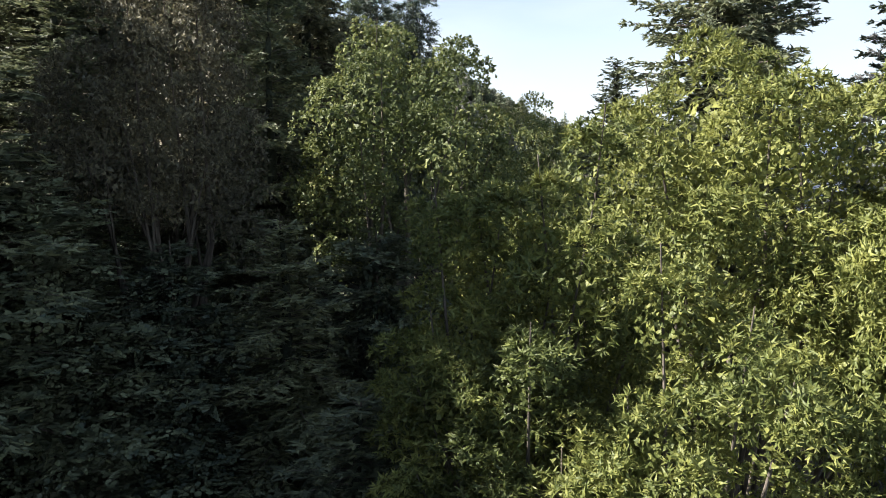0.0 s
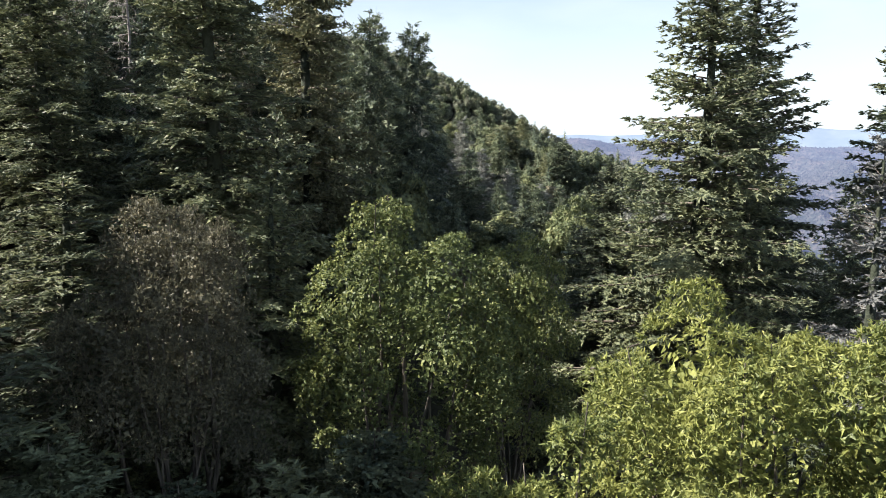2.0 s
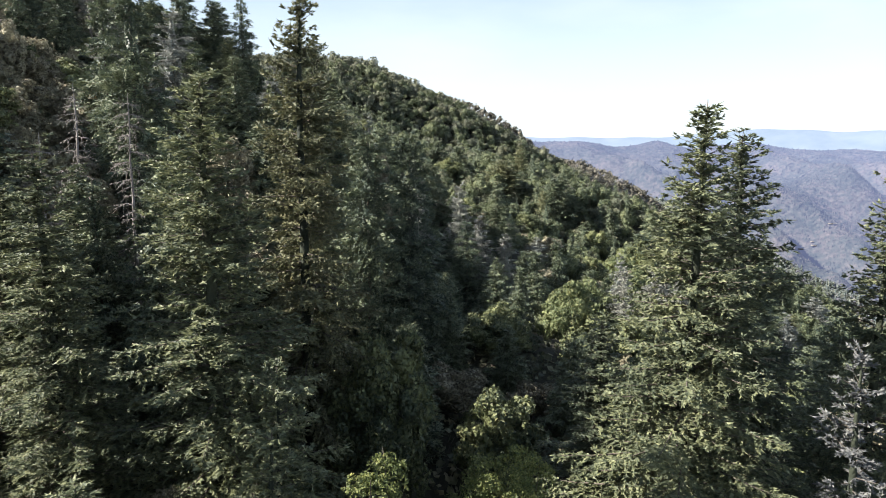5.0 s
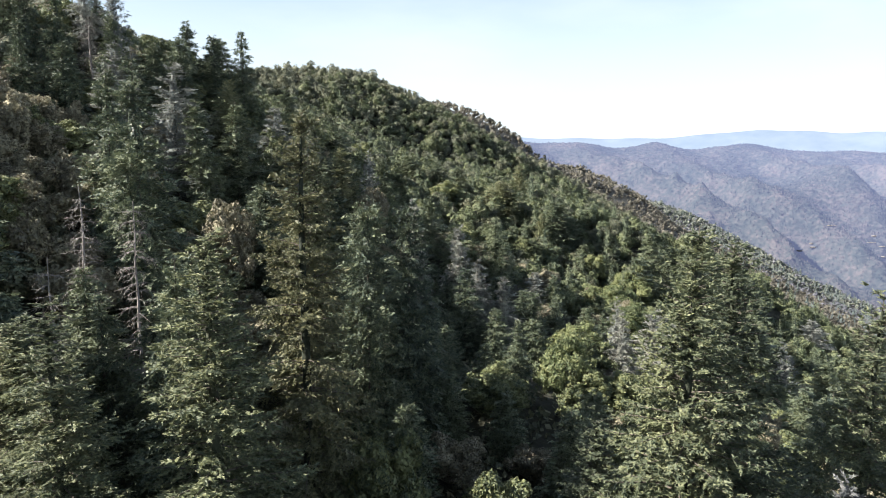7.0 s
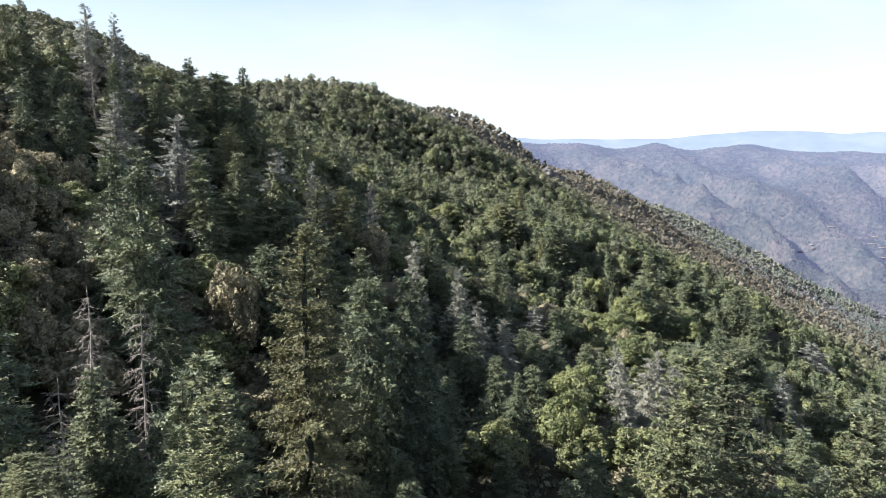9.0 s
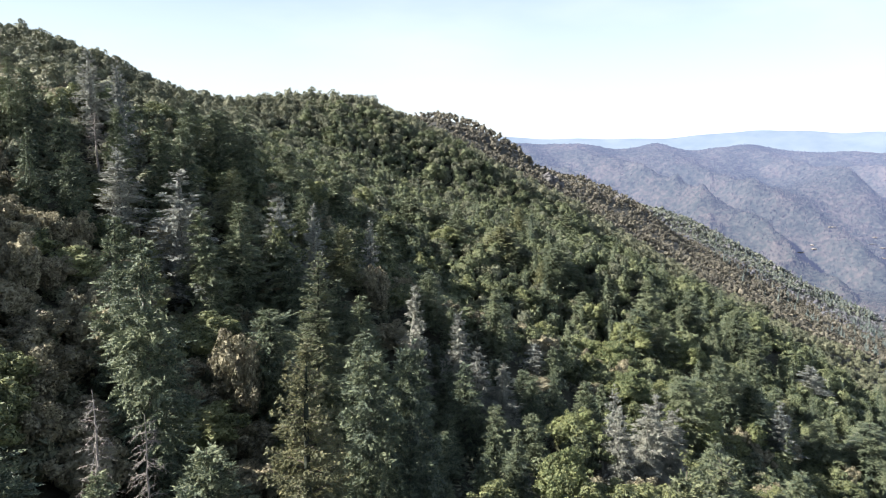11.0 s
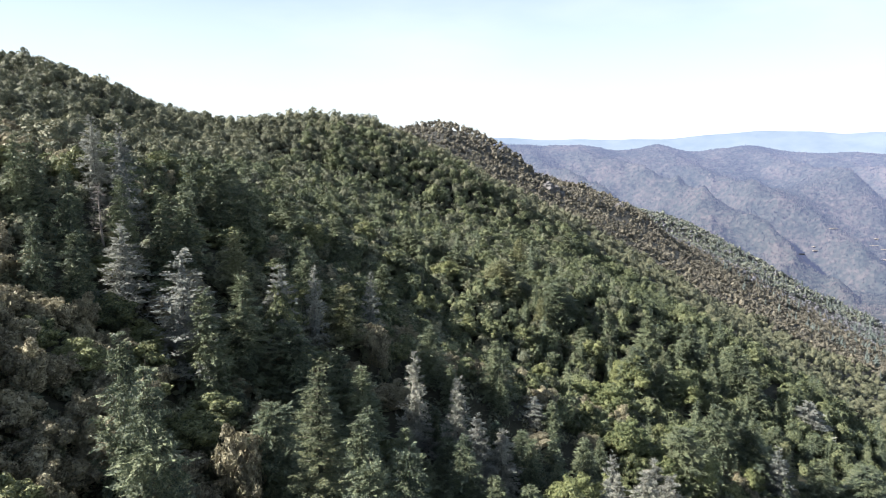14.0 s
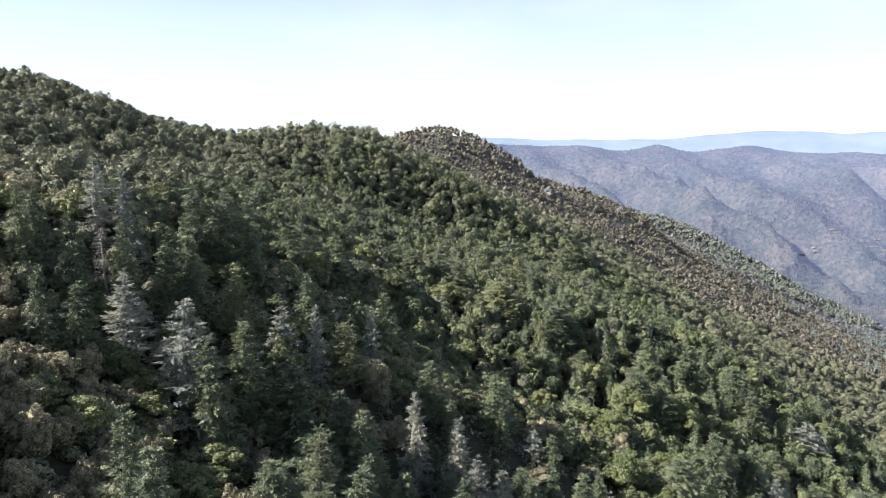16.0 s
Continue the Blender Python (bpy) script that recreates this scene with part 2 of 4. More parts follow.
def ground(x, y):
    """Height of the slope; x and y may be arrays."""
    x, y = np.asarray(x, float), np.asarray(y, float)
    z = -8 - 0.28 * x
    for cx, cy, r, h in SWELLS:
        z = z + h * np.exp(-((x - cx) ** 2 + (y - cy) ** 2) / r ** 2)
    for i, (a, p) in enumerate(WAVES):
        k = 6.28 / (14.0 + 9.0 * i)
        z = z + 0.035 * (14.0 + 9.0 * i) ** 0.75 * np.sin(k * (x * math.cos(a) + y * math.sin(a)) + p)
    return z


# ---- meshes from arrays ----
def mesh_of(name, V, F, mat, smooth=False, more=()):
    """One mesh from corner and face arrays; more: further (V, F, material) of the same thing."""
    me = bpy.data.meshes.new(name)
    groups = [(V, F, mat), *more]
    VV, loops, sizes, slots, at = [], [], [], [], 0
    for k, (v, f, m) in enumerate(groups):
        v, f = np.asarray(v, np.float32), np.asarray(f, np.int32)
        VV.append(v); loops.append((f + at).ravel()); at += len(v)
        sizes.append(np.full(len(f), f.shape[1], np.int32)); slots.append(np.full(len(f), k, np.int32))
        me.materials.append(m)
    VV, loops, sizes, slots = np.concatenate(VV), np.concatenate(loops), np.concatenate(sizes), np.concatenate(slots)
    me.vertices.add(len(VV)); me.vertices.foreach_set("co", VV.ravel())
    me.loops.add(len(loops)); me.loops.foreach_set("vertex_index", loops.astype(np.int32))
    me.polygons.add(len(sizes)); me.polygons.foreach_set("loop_start", (np.cumsum(sizes) - sizes).astype(np.int32))
    me.polygons.foreach_set("material_index", slots)
    if smooth:
        me.polygons.foreach_set("use_smooth", np.ones(len(sizes), bool))
    me.update(calc_edges=True)
    return me


def ball(subdivisions):
    bm = bmesh.new()
    bmesh.ops.create_icosphere(bm, subdivisions=subdivisions, radius=1.0)
    V = np.array([v.co[:] for v in bm.verts])
    F = np.array([[v.index for v in f.verts] for f in bm.faces])
    bm.free()
    return V, F


BALL_1 = ball(1)
EIGHT = (np.array([[1.0, 0, 0], [0, 1, 0], [-1, 0, 0], [0, -1, 0], [0, 0, 1], [0, 0, -1]]),
         np.array([[0, 1, 4], [1, 2, 4], [2, 3, 4], [3, 0, 4], [1, 0, 5], [2, 1, 5], [3, 2, 5], [0, 3, 5]]))


def cores(g, C, R, template, lumpy=0.18):
    """The dense inside of leafy tufts: twigs and shaded leaves that let no light through. R: n x 3."""
    V, F = template
    n = len(C)
    P = C[:, None] + V[None] * R[:, None] * (1 + g.normal(0, lumpy, (n, len(V), 1)))
    return P.reshape(-1, 3), (np.arange(n)[:, None, None] * len(V) + F[None]).reshape(-1, F.shape[1])


def sprigs_on(g, P, out, size, loose=0.6):
    """Leafy sprigs at P that lie roughly across out, each one turned and tilted its own way: one triangle each."""
    face = unit(out + g.normal(0, loose, P.shape))
    along = unit(np.cross(face, g.normal(0, 1, P.shape)))
    wide = np.cross(face, along)
    s = np.broadcast_to(size, len(P))[:, None]
    V = np.stack([P - along * s * 0.5 - wide * s * 0.42, P + along * s * 0.65, P - along * s * 0.4 + wide * s * 0.5], 1).reshape(-1, 3)
    return V, np.arange(3 * len(P)).reshape(-1, 3)


def part(name, me, parent, label=""):
    ob = new(name, me)
    ob.parent = parent
    return tagged(ob, label) if label else ob


def unit(v):
    return v / np.maximum(np.linalg.norm(v, axis=-1, keepdims=True), 1e-9)


def blades(p, d, s, length, width, belly=0.45):
    """Pointed leaves from p along d, widened along s; one quad each."""
    n = len(p)
    length, width = np.broadcast_to(length, n)[:, None], np.broadcast_to(width, n)[:, None]
    mid = p + d * length * belly
    V = np.stack([p, mid + s * width * 0.5, p + d * length, mid - s * width * 0.5], 1).reshape(-1, 3)
    return V, np.arange(4 * n).reshape(n, 4)


def needles_of(p, d, s, length, width):
    """Needle sprays: one pointed triangle each."""
    n = len(p)
    length, width = np.broadcast_to(length, n)[:, None], np.broadcast_to(width, n)[:, None]
    V = np.stack([p - s * width * 0.5, p + d * length, p + s * width * 0.5], 1).reshape(-1, 3)
    return V, np.arange(3 * n).reshape(n, 3)


def tubes(segs, sides=5):
    """Tapered tubes; each is (points k x 3, radii k). Quads."""
    VV, FF, at = [], [], 0
    ang = np.arange(sides) * 2 * math.pi / sides
    for P, R in segs:
        P, R = np.asarray(P, float), np.asarray(R, float)
        t = unit(np.gradient(P, axis=0))
        ref = np.where(np.abs(t[:, 2:]) > 0.9, np.array([[1.0, 0, 0]]), np.array([[0, 0, 1.0]]))
        u = unit(np.cross(ref, t)); w = np.cross(t, u)
        ring = P[:, None] + R[:, None, None] * (np.cos(ang)[None, :, None] * u[:, None] + np.sin(ang)[None, :, None] * w[:, None])
        k = len(P)
        VV.append(ring.reshape(-1, 3))
        i = np.arange(k - 1)[:, None] * sides + np.arange(sides)[None]
        j = np.arange(k - 1)[:, None] * sides + (np.arange(sides)[None] + 1) % sides
        FF.append(np.stack([i, j, j + sides, i + sides], -1).reshape(-1, 4) + at)
        at += k * sides
    return np.concatenate(VV), np.concatenate(FF)


def join(*vf):
    at, VV, FF = 0, [], []
    for V, F in vf:
        VV.append(V); FF.append(F + at); at += len(V)
    return np.concatenate(VV), np.concatenate(FF)


# ---- kinds of tree ----
SIZE, SPREAD, PLANTED = {}, {}, set()


def conifer_arrays(seed, H, R, level=0.5, per=4.6, step=0.27, fan=4, blade=(0.3, 0.075), low=0.06, power=0.85, droop=0.22, gap=0.12, tip=0.25, plate=0.1, jitter=0.37, body=0.0):
    """Trunk, branches and needle sprays of a conifer H high with boughs R long at the foot."""
    g = np.random.default_rng(seed)
    zs = np.linspace(0, H, 9)
    lean = np.cumsum(g.normal(0, 0.05, (9, 2)), 0) * np.linspace(0, 1, 9)[:, None]
    trunk = np.c_[lean, zs]
    tr = 0.012 * H * (1 - zs / H) ** 0.9 + 0.015
    tr[0] *= 1.35
    wood, P, Dr, S, Ln, Wd = [], [], [], [], [], []
    z = low * H
    while z < H * 0.985:
        up = z / H
        count = max(3, int(g.normal(per, 0.8)))
        az0 = g.uniform(0, 6.28)
        for b in range(count):
            if g.random() < gap:
                continue
            az = az0 + 6.28 * b / count + g.normal(0, 0.22)
            zz = z + g.uniform(-0.9, 0.9) * level
            L = (R * (1 - up) ** power * (0.55 + 0.45 * min(1, (up - low) * 7 + 0.35)) + tip) * g.uniform(0.85 - jitter, 0.85 + jitter)
            rise = np.interp(up, [0, 0.5, 0.85, 1], [-0.12, 0.08, 0.5, 1.1]) + g.normal(0, 0.13)
            s = np.linspace(0, 1, 5)
            sag = -droop * L * s ** 2 * (1 - up * 0.7) + 0.16 * L * np.clip(s - 0.6, 0, 1) ** 2 * 2
            side = np.array([math.cos(az), math.sin(az)])
            c = np.array([np.interp(zz, zs, lean[:, 0]), np.interp(zz, zs, lean[:, 1])])
            pts = np.c_[c + side * (L * s)[:, None], zz + rise * L * s * 0.55 + sag]
            wood.append((pts, np.linspace(0.012 * L + 0.008, 0.005, 5)))
            n = max(2, int(L / step))
            q = np.linspace(0.16 if L > 1.2 else 0.05, 1.0, n)
            base = np.stack([np.interp(q, s, pts[:, k]) for k in range(3)], 1)
            along = unit(np.stack([np.interp(q, s, np.gradient(pts[:, k])) for k in range(3)], 1))
            across = np.array([-side[1], side[0], 0.0])
            for sgn in (-1, 1):
                reach = (0.25 + 0.3 * L * (1 - q) ** 0.8 * np.clip(q * 4, 0.3, 1)) * g.uniform(0.6, 1.25, n)
                tw = unit(along * 0.7 + across * sgn * 0.85 + g.normal(0, 0.2, (n, 3)) + [0, 0, -0.16])
                kk = np.maximum(1, np.ceil(reach / (blade[0] * 0.75))).astype(int)
                idx = np.repeat(np.arange(n), kk)
                f = np.concatenate([np.arange(k) / max(k, 1) for k in kk])
                p0 = base[idx] + tw[idx] * (reach[idx] * f)[:, None]
                p0[:, 2] += g.normal(-0.02, 0.035 + 0.006 * L, len(idx)) - 0.3 * (reach[idx] * f) ** 2
                perp = unit(np.cross(tw[idx], [0, 0, 1.0]))
                # the twig itself with its short needles, then needles that stand off it all round
                d = unit(tw[idx] + g.normal(0, 0.15, (len(idx), 3)) + [0, 0, -0.1])
                P.append(p0 - d * blade[0] * 0.3); Dr.append(d); S.append(unit(np.cross(d, g.normal(0, 0.5, (len(idx), 3)) + [0, 0, 1.0])))
                Ln.append(np.full(len(idx), blade[0] * 1.7)); Wd.append(plate * g.uniform(0.7, 1.3, len(idx)))
                for r in range(fan):
                    spread = (r - (fan - 1) / 2) / max(fan - 1, 1) * 2.0
                    lift = g.normal(0.12, 0.4, len(idx))
                    d = unit(tw[idx] + perp * spread + g.normal(0, 0.16, (len(idx), 3)) + lift[:, None] * np.array([0, 0, 1.0]))
                    w = unit(np.cross(d, g.normal(0, 0.6, (len(idx), 3)) + [0, 0, 0.8] + np.append(side, 0) * 0.4))
                    P.append(p0 + tw[idx] * (g.uniform(-0.2, 0.8, len(idx)) * blade[0])[:, None]); Dr.append(d); S.append(w)
                    Ln.append(blade[0] * g.uniform(0.65, 1.3, len(idx))); Wd.append(blade[1] * g.uniform(0.7, 1.35, len(idx)))
        z += level * (0.6 + 0.4 * (1 - up)) * g.uniform(0.8, 1.25)
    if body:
        # a solid dark core, coloured as the shade inside a dense crown
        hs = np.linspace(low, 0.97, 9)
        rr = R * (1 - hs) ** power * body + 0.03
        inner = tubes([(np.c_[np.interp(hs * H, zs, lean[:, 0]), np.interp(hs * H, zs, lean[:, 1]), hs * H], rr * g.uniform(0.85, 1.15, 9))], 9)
    else:
        inner = None
    leaf = needles_of(np.concatenate(P), np.concatenate(Dr), np.concatenate(S), np.concatenate(Ln), np.concatenate(Wd))
    return tubes([(trunk, tr)], 8), tubes(wood, 4), leaf, inner


def conifer(name, seed, H, R, needles, label, **kw):
    t, w, f, inner = conifer_arrays(seed, H, R, **kw)
    root = new(name)
    part("trunk", mesh_of("trunk", *t, M_BARK, True), root)
    tagged(part("branchwork", mesh_of("branchwork", *w, M_BARK, True), root), kind="stuff")
    part("crown", mesh_of("crown", *f, needles, more=[(*inner, M_INNER_SHADE)] if inner else ()), root)
    SIZE[root.name] = H
    SPREAD[root.name] = 0.0
    return tagged(root, label, "tree", name.replace("_", " ") + "s of the mountain wood")


def inside_tris(vf):
    V, F = vf
    return V, np.concatenate([F[:, [0, 1, 2]], F[:, [0, 2, 3]]])


def thick_conifer(name, seed, H, R, needles, label, level=0.62, per=7.6, power=0.85, droop=0.2, low=0.03, gap=0.1, sprays=26, spray=0.62, hang=0.2, shag=0.3):
    """A dense conifer standing well off: boughs of overlapping sprays that fan out and hang, round a dark inside."""
    g = np.random.default_rng(seed)
    P, D, L_, W_ = [], [], [], []
    sway = g.normal(0, 0.012 * H, 2)
    z = low * H
    while z < 0.985 * H:
        up = z / H
        n = max(3, int(round(g.normal(per * (0.65 + 0.35 * (1 - up)), 0.8))))
        a0 = g.uniform(0, 6.28)
        for k in range(n):
            if g.random() < gap:
                continue
            az = a0 + 6.28 * k / n + g.normal(0, 0.3)
            L = (R * (1 - up) ** power * (0.75 + 0.25 * min(1.0, up * 8)) + 0.22) * g.choice([0.6, 0.85, 1.0, 1.22], p=[0.22, 0.33, 0.33, 0.12]) * g.uniform(0.9, 1.1)
            rise = np.interp(up, [0, 0.5, 0.85, 1], [-0.1, 0.15, 0.55, 1.1]) + g.normal(0, 0.17)
            zz = z + g.uniform(-1.0, 1.0) * level
            out = np.array([math.cos(az), math.sin(az), 0.0])
            sd = np.array([-out[1], out[0], 0])
            m = max(6, int(sprays * (0.35 + 0.65 * L / (R + 0.22))))
            f = g.beta(2.2, 1.3, m)
            side = g.normal(0, 0.17, m) * L * np.clip(1.25 - f, 0.2, 1)
            p = out * (L * f)[:, None] + sd * side[:, None]
            p[:, 2] += zz + rise * L * f * 0.6 - droop * L * f * f - 0.25 * np.abs(side) + g.normal(0, 0.05 * L + 0.05, m)
            p[:, :2] += sway * up
            P.append(p)
            D.append(out * g.uniform(0.5, 1.1, m)[:, None] + sd * (np.sign(side) * 0.5 + g.normal(0, 0.5, m))[:, None] + np.array([0, 0, 1.0]) * (0.35 * rise + g.normal(-hang, shag, m))[:, None])
            s = spray * (0.5 + 0.5 * min(1.0, L / 2.0)) * g.uniform(0.6, 1.4, m)
            L_.append(s * 1.25); W_.append(s * 0.75)
        z += level * (0.6 + 0.4 * (1 - up)) * g.uniform(0.85, 1.15)
    P, D = np.concatenate(P), unit(np.concatenate(D))
    leafage = needles_of(P, D, unit(np.cross(D, g.normal(0, 0.7, D.shape) + [0, 0, 1.0])), np.concatenate(L_), np.concatenate(W_))
    hs = np.linspace(low, 0.95, 12)
    inside = tubes([(np.c_[hs * sway[0], hs * sway[1], hs * H], (R * (1 - hs) ** power * 0.36 + 0.01) * g.uniform(0.8, 1.2, 12))], 8)
    zs = np.linspace(0, H, 6)
    root = new(name)
    part("trunk", mesh_of("trunk", *tubes([(np.c_[zs / H * sway[0], zs / H * sway[1], zs], 0.012 * H * (1 - zs / H) + 0.015)], 6), M_BARK, True), root)
    part("crown", mesh_of("crown", *join(leafage, inside_tris(inside)), needles), root)
    SIZE[root.name], SPREAD[root.name] = H, R
    return tagged(root, label, "tree", name.replace("_", " ") + "s of the mountain wood")


def dead_conifer(seed, H, R):
    g = np.random.default_rng(seed)
    zs = np.linspace(0, H, 10)
    trunk = np.c_[np.cumsum(g.normal(0, 0.06, (10, 2)), 0), zs]
    root = new("dead_conifer")
    part("trunk", mesh_of("trunk", *tubes([(trunk, 0.011 * H * (1 - zs / H) + 0.02)], 8), M_DEAD, True), root)
    wood = []
    z = 0.2 * H
    while z < H * 0.97:
        up = z / H
        for b in range(int(g.integers(3, 6))):
            az = g.uniform(0, 6.28)
            L = (R * (1 - up) ** 0.7 + 0.3) * g.uniform(0.5, 1.2)
            s = np.linspace(0, 1, 6)
            c = [np.interp(z, zs, trunk[:, 0]), np.interp(z, zs, trunk[:, 1])]
            bend = g.normal(0, 0.25)
            pts = np.c_[c[0] + np.cos(az + bend * s) * L * s, c[1] + np.sin(az + bend * s) * L * s,
                        z + (0.15 - 0.35 * s) * L * s + g.normal(0, 0.03, 6)]
            wood.append((pts, np.linspace(0.03, 0.009, 6)))
            for k in range(6):
                i = g.uniform(0.3, 1) * 5
                p = np.array([np.interp(i, range(6), pts[:, a]) for a in range(3)])
                e = unit(pts[-1] - pts[0] + g.normal(0, 0.6 * L, 3)) * g.uniform(0.25, 0.7)
                wood.append((np.array([p, p + e * 0.5 + [0, 0, -0.03], p + e + [0, 0, -0.12]]), np.linspace(0.013, 0.006, 3)))
        z += g.uniform(0.35, 0.6)
    tagged(part("branchwork", mesh_of("branchwork", *tubes(wood, 3), M_DEAD, True), root), kind="stuff")
    SIZE[root.name] = H
    return tagged(root, "bare grey dead conifer with broken twigs", "tree", "dead conifers on the slope")


def lobes_of(g, H, R, n, foot=0.35, flat=0.8):
    """Middles and radii of the tufts that make up a crown."""
    k = np.arange(n) + 0.5
    ph = np.arccos(1 - 1.45 * k / n); th = math.pi * (1 + 5 ** 0.5) * k
    d = np.c_[np.cos(th) * np.sin(ph), np.sin(th) * np.sin(ph), np.cos(ph)]
    mid = (foot * H + H) / 2
    half = (H - foot * H) / 2
    rad = g.uniform(0.5, 1.0, n)
    C = d * rad[:, None] * np.array([R, R, half]) * 0.82
    C[:, 2] += mid
    return C, R * g.uniform(0.26, 0.42, n) * (flat + 0.2 * g.random(n))


def broadleaf_arrays(seed, H, R, n_lobes, leaves, leaf, rosette=1, foot=0.3, upright=0.2, subs=7, sub_size=0.45, tri=False):
    """Trunk, limbs and leaves: the crown is lobes, each lobe is tufts, each tuft a shell of leaves that face outward."""
    g = np.random.default_rng(seed)
    C, rad = lobes_of(g, H, R, n_lobes, foot)
    centre = np.array([0, 0, (foot * H + H) / 2 - 0.1 * H])
    # tufts over each lobe, more of them outward
    which = np.repeat(np.arange(n_lobes), subs)
    push = unit(C[which] - centre)
    sd = unit(g.normal(0, 1, (len(which), 3)) + push * 0.9 + [0, 0, 0.3])
    SC = C[which] + sd * (rad[which] * g.uniform(0.55, 1.0, len(which)))[:, None]
    SR = rad[which] * sub_size * g.uniform(0.65, 1.3, len(which))
    tips = max(1, leaves // rosette)
    k = g.choice(len(SC), tips * 5, p=SR ** 2 / (SR ** 2).sum())
    d = unit(g.normal(0, 1, (len(k), 3)) + sd[k] * 0.55 + [0, 0, 0.35 + upright])
    p = SC[k] + d * (SR[k] * g.uniform(0.75, 1.12, len(k)))[:, None]
    # no leaves grow deep inside the neighbouring lobes
    near = np.min([np.linalg.norm(p - c, axis=1) / r for c, r in zip(C, rad)], axis=0)
    keep = np.flatnonzero(near > 0.8)[:tips]
    p, d = p[keep], d[keep]
    p, out = np.repeat(p, rosette, 0), np.repeat(d, rosette, 0)
    n = len(p)
    face = unit(out * 0.8 + g.normal(0, 0.6, (n, 3)) + [0, 0, 0.25])
    dirs = unit(np.cross(face, g.normal(0, 1, (n, 3))) + out * (0.25 + upright) + [0, 0, -0.15 + 0.5 * upright])
    side = unit(np.cross(dirs, face))
    size = g.uniform(0.65, 1.3, n)
    leaf_mesh = (needles_of if tri else blades)(p, dirs, side, leaf[0] * size, leaf[1] * size)
    m = 240
    cd = unit(g.normal(0, 1, (n_lobes, m, 3)))
    q = (C[:, None] + cd * (rad[:, None] * g.uniform(0.3, 0.8, (n_lobes, m)))[..., None]).reshape(-1, 3)
    cd = unit(cd.reshape(-1, 3) + g.normal(0, 0.4, q.shape))
    cq = unit(np.cross(cd, g.normal(0, 1, q.shape)))
    wide = np.repeat(rad, m) * 0.13
    body = needles_of(q - cq * wide[:, None] * 0.5, cq, np.cross(cq, cd), wide, wide * 0.8)
    fork = np.array([g.normal(0, 0.15), g.normal(0, 0.15), H * max(0.16, foot * 0.7)])
    tr = 0.018 * H + 0.03
    segs = []
    for c, r in zip(C, rad):
        if g.random() < 0.4:
            m = fork * 0.45 + c * 0.55 + g.normal(0, 0.12 * R, 3)
            m[2] -= 0.1 * H * g.random()
            segs.append((np.array([fork, (fork + m) / 2 + g.normal(0, 0.05, 3), m, (m + c) / 2 + g.normal(0, 0.1, 3), c + (c - m) * 0.3]),
                         np.linspace(tr * 0.5, 0.012, 5)))
    trunk = (np.array([[0, 0, -0.3], fork * 0.5 + [0.05, 0, 0], fork, fork * 1.06]), np.array([tr * 1.3, tr, tr * 0.85, tr * 0.5]))
    return tubes([trunk], 8), [tubes([q], 5) for q in segs], leaf_mesh, body


def broadleaf(name, seed, H, R, leaves_mat, label, n_lobes, leaves, leaf, category="tree", **kw):
    t, w, f, body = broadleaf_arrays(seed, H, R, n_lobes, leaves, leaf, **kw)
    root = new(name)
    part("trunk", mesh_of("trunk", *t, M_BARK, True), root)
    for q in w:
        part("limb", mesh_of("limb", *q, M_BARK, True), root)
    part("crown", mesh_of("crown", *f, leaves_mat, more=[(*body, leaves_mat)]), root)
    SIZE[root.name] = H
    return tagged(root, label, category, name.replace("_", " ") + "s of the mountain wood")


def clump_tree(name, seed, H, R, mat, label, n_lobes, fringe, leaf, foot=0.05, upright=0.25):
    """A crown of lobes, each lobe of tufts and each tuft a ragged shell of sprigs round a dark inside, for trees that stand well off."""
    g = np.random.default_rng(seed)
    C, rad = lobes_of(g, H, R, n_lobes, foot)
    rad = rad * g.uniform(0.8, 1.25, n_lobes)
    heart = [[0, 0, (foot * H + H) * 0.45]]
    body = cores(g, np.concatenate([C, heart]), np.concatenate([np.repeat(rad[:, None], 3, 1) * 0.74, [[0.55 * R, 0.55 * R, 0.38 * (1 - foot) * H]]]), BALL_1, 0.15)
    mid = np.array([0, 0, 0.42 * H])
    which = np.repeat(np.arange(n_lobes), 7)
    sd = unit(g.normal(0, 1, (len(which), 3)) + unit(C[which] - mid) * 0.8 + [0, 0, 0.2 + upright])
    SC = C[which] + sd * (rad[which] * g.uniform(0.5, 0.95, len(which)))[:, None]
    SR = rad[which] * g.uniform(0.26, 0.55, len(which))
    k = g.choice(len(SC), fringe * 2, p=SR ** 2 / (SR ** 2).sum())
    d = unit(g.normal(0, 1, (len(k), 3)) + sd[k] * 0.5 + [0, 0, 0.2])
    p = SC[k] + d * (SR[k] * g.uniform(0.75, 1.1, len(k)))[:, None]
    near = np.min([np.linalg.norm(p - c, axis=1) / r for c, r in zip(C, rad)], axis=0)
    keep = np.flatnonzero(near > 0.72)[:fringe]
    p, d = p[keep], d[keep]
    tufts = sprigs_on(g, p, d, leaf * g.uniform(0.55, 1.4, len(p)), 0.42)
    root = new(name)
    tr = 0.018 * H + 0.03
    part("trunk", mesh_of("trunk", *tubes([(np.array([[0, 0, -0.4], [0.05, 0, 0.2 * H], [0, 0.06, 0.45 * H]]), np.array([tr * 1.3, tr, tr * 0.5]))], 6), M_BARK, True), root)
    part("crown", mesh_of("crown", *join(tufts, body), mat), root)
    SIZE[root.name] = H
    return tagged(root, label, "tree", name.replace("_", " ") + "s of the mountain wood")


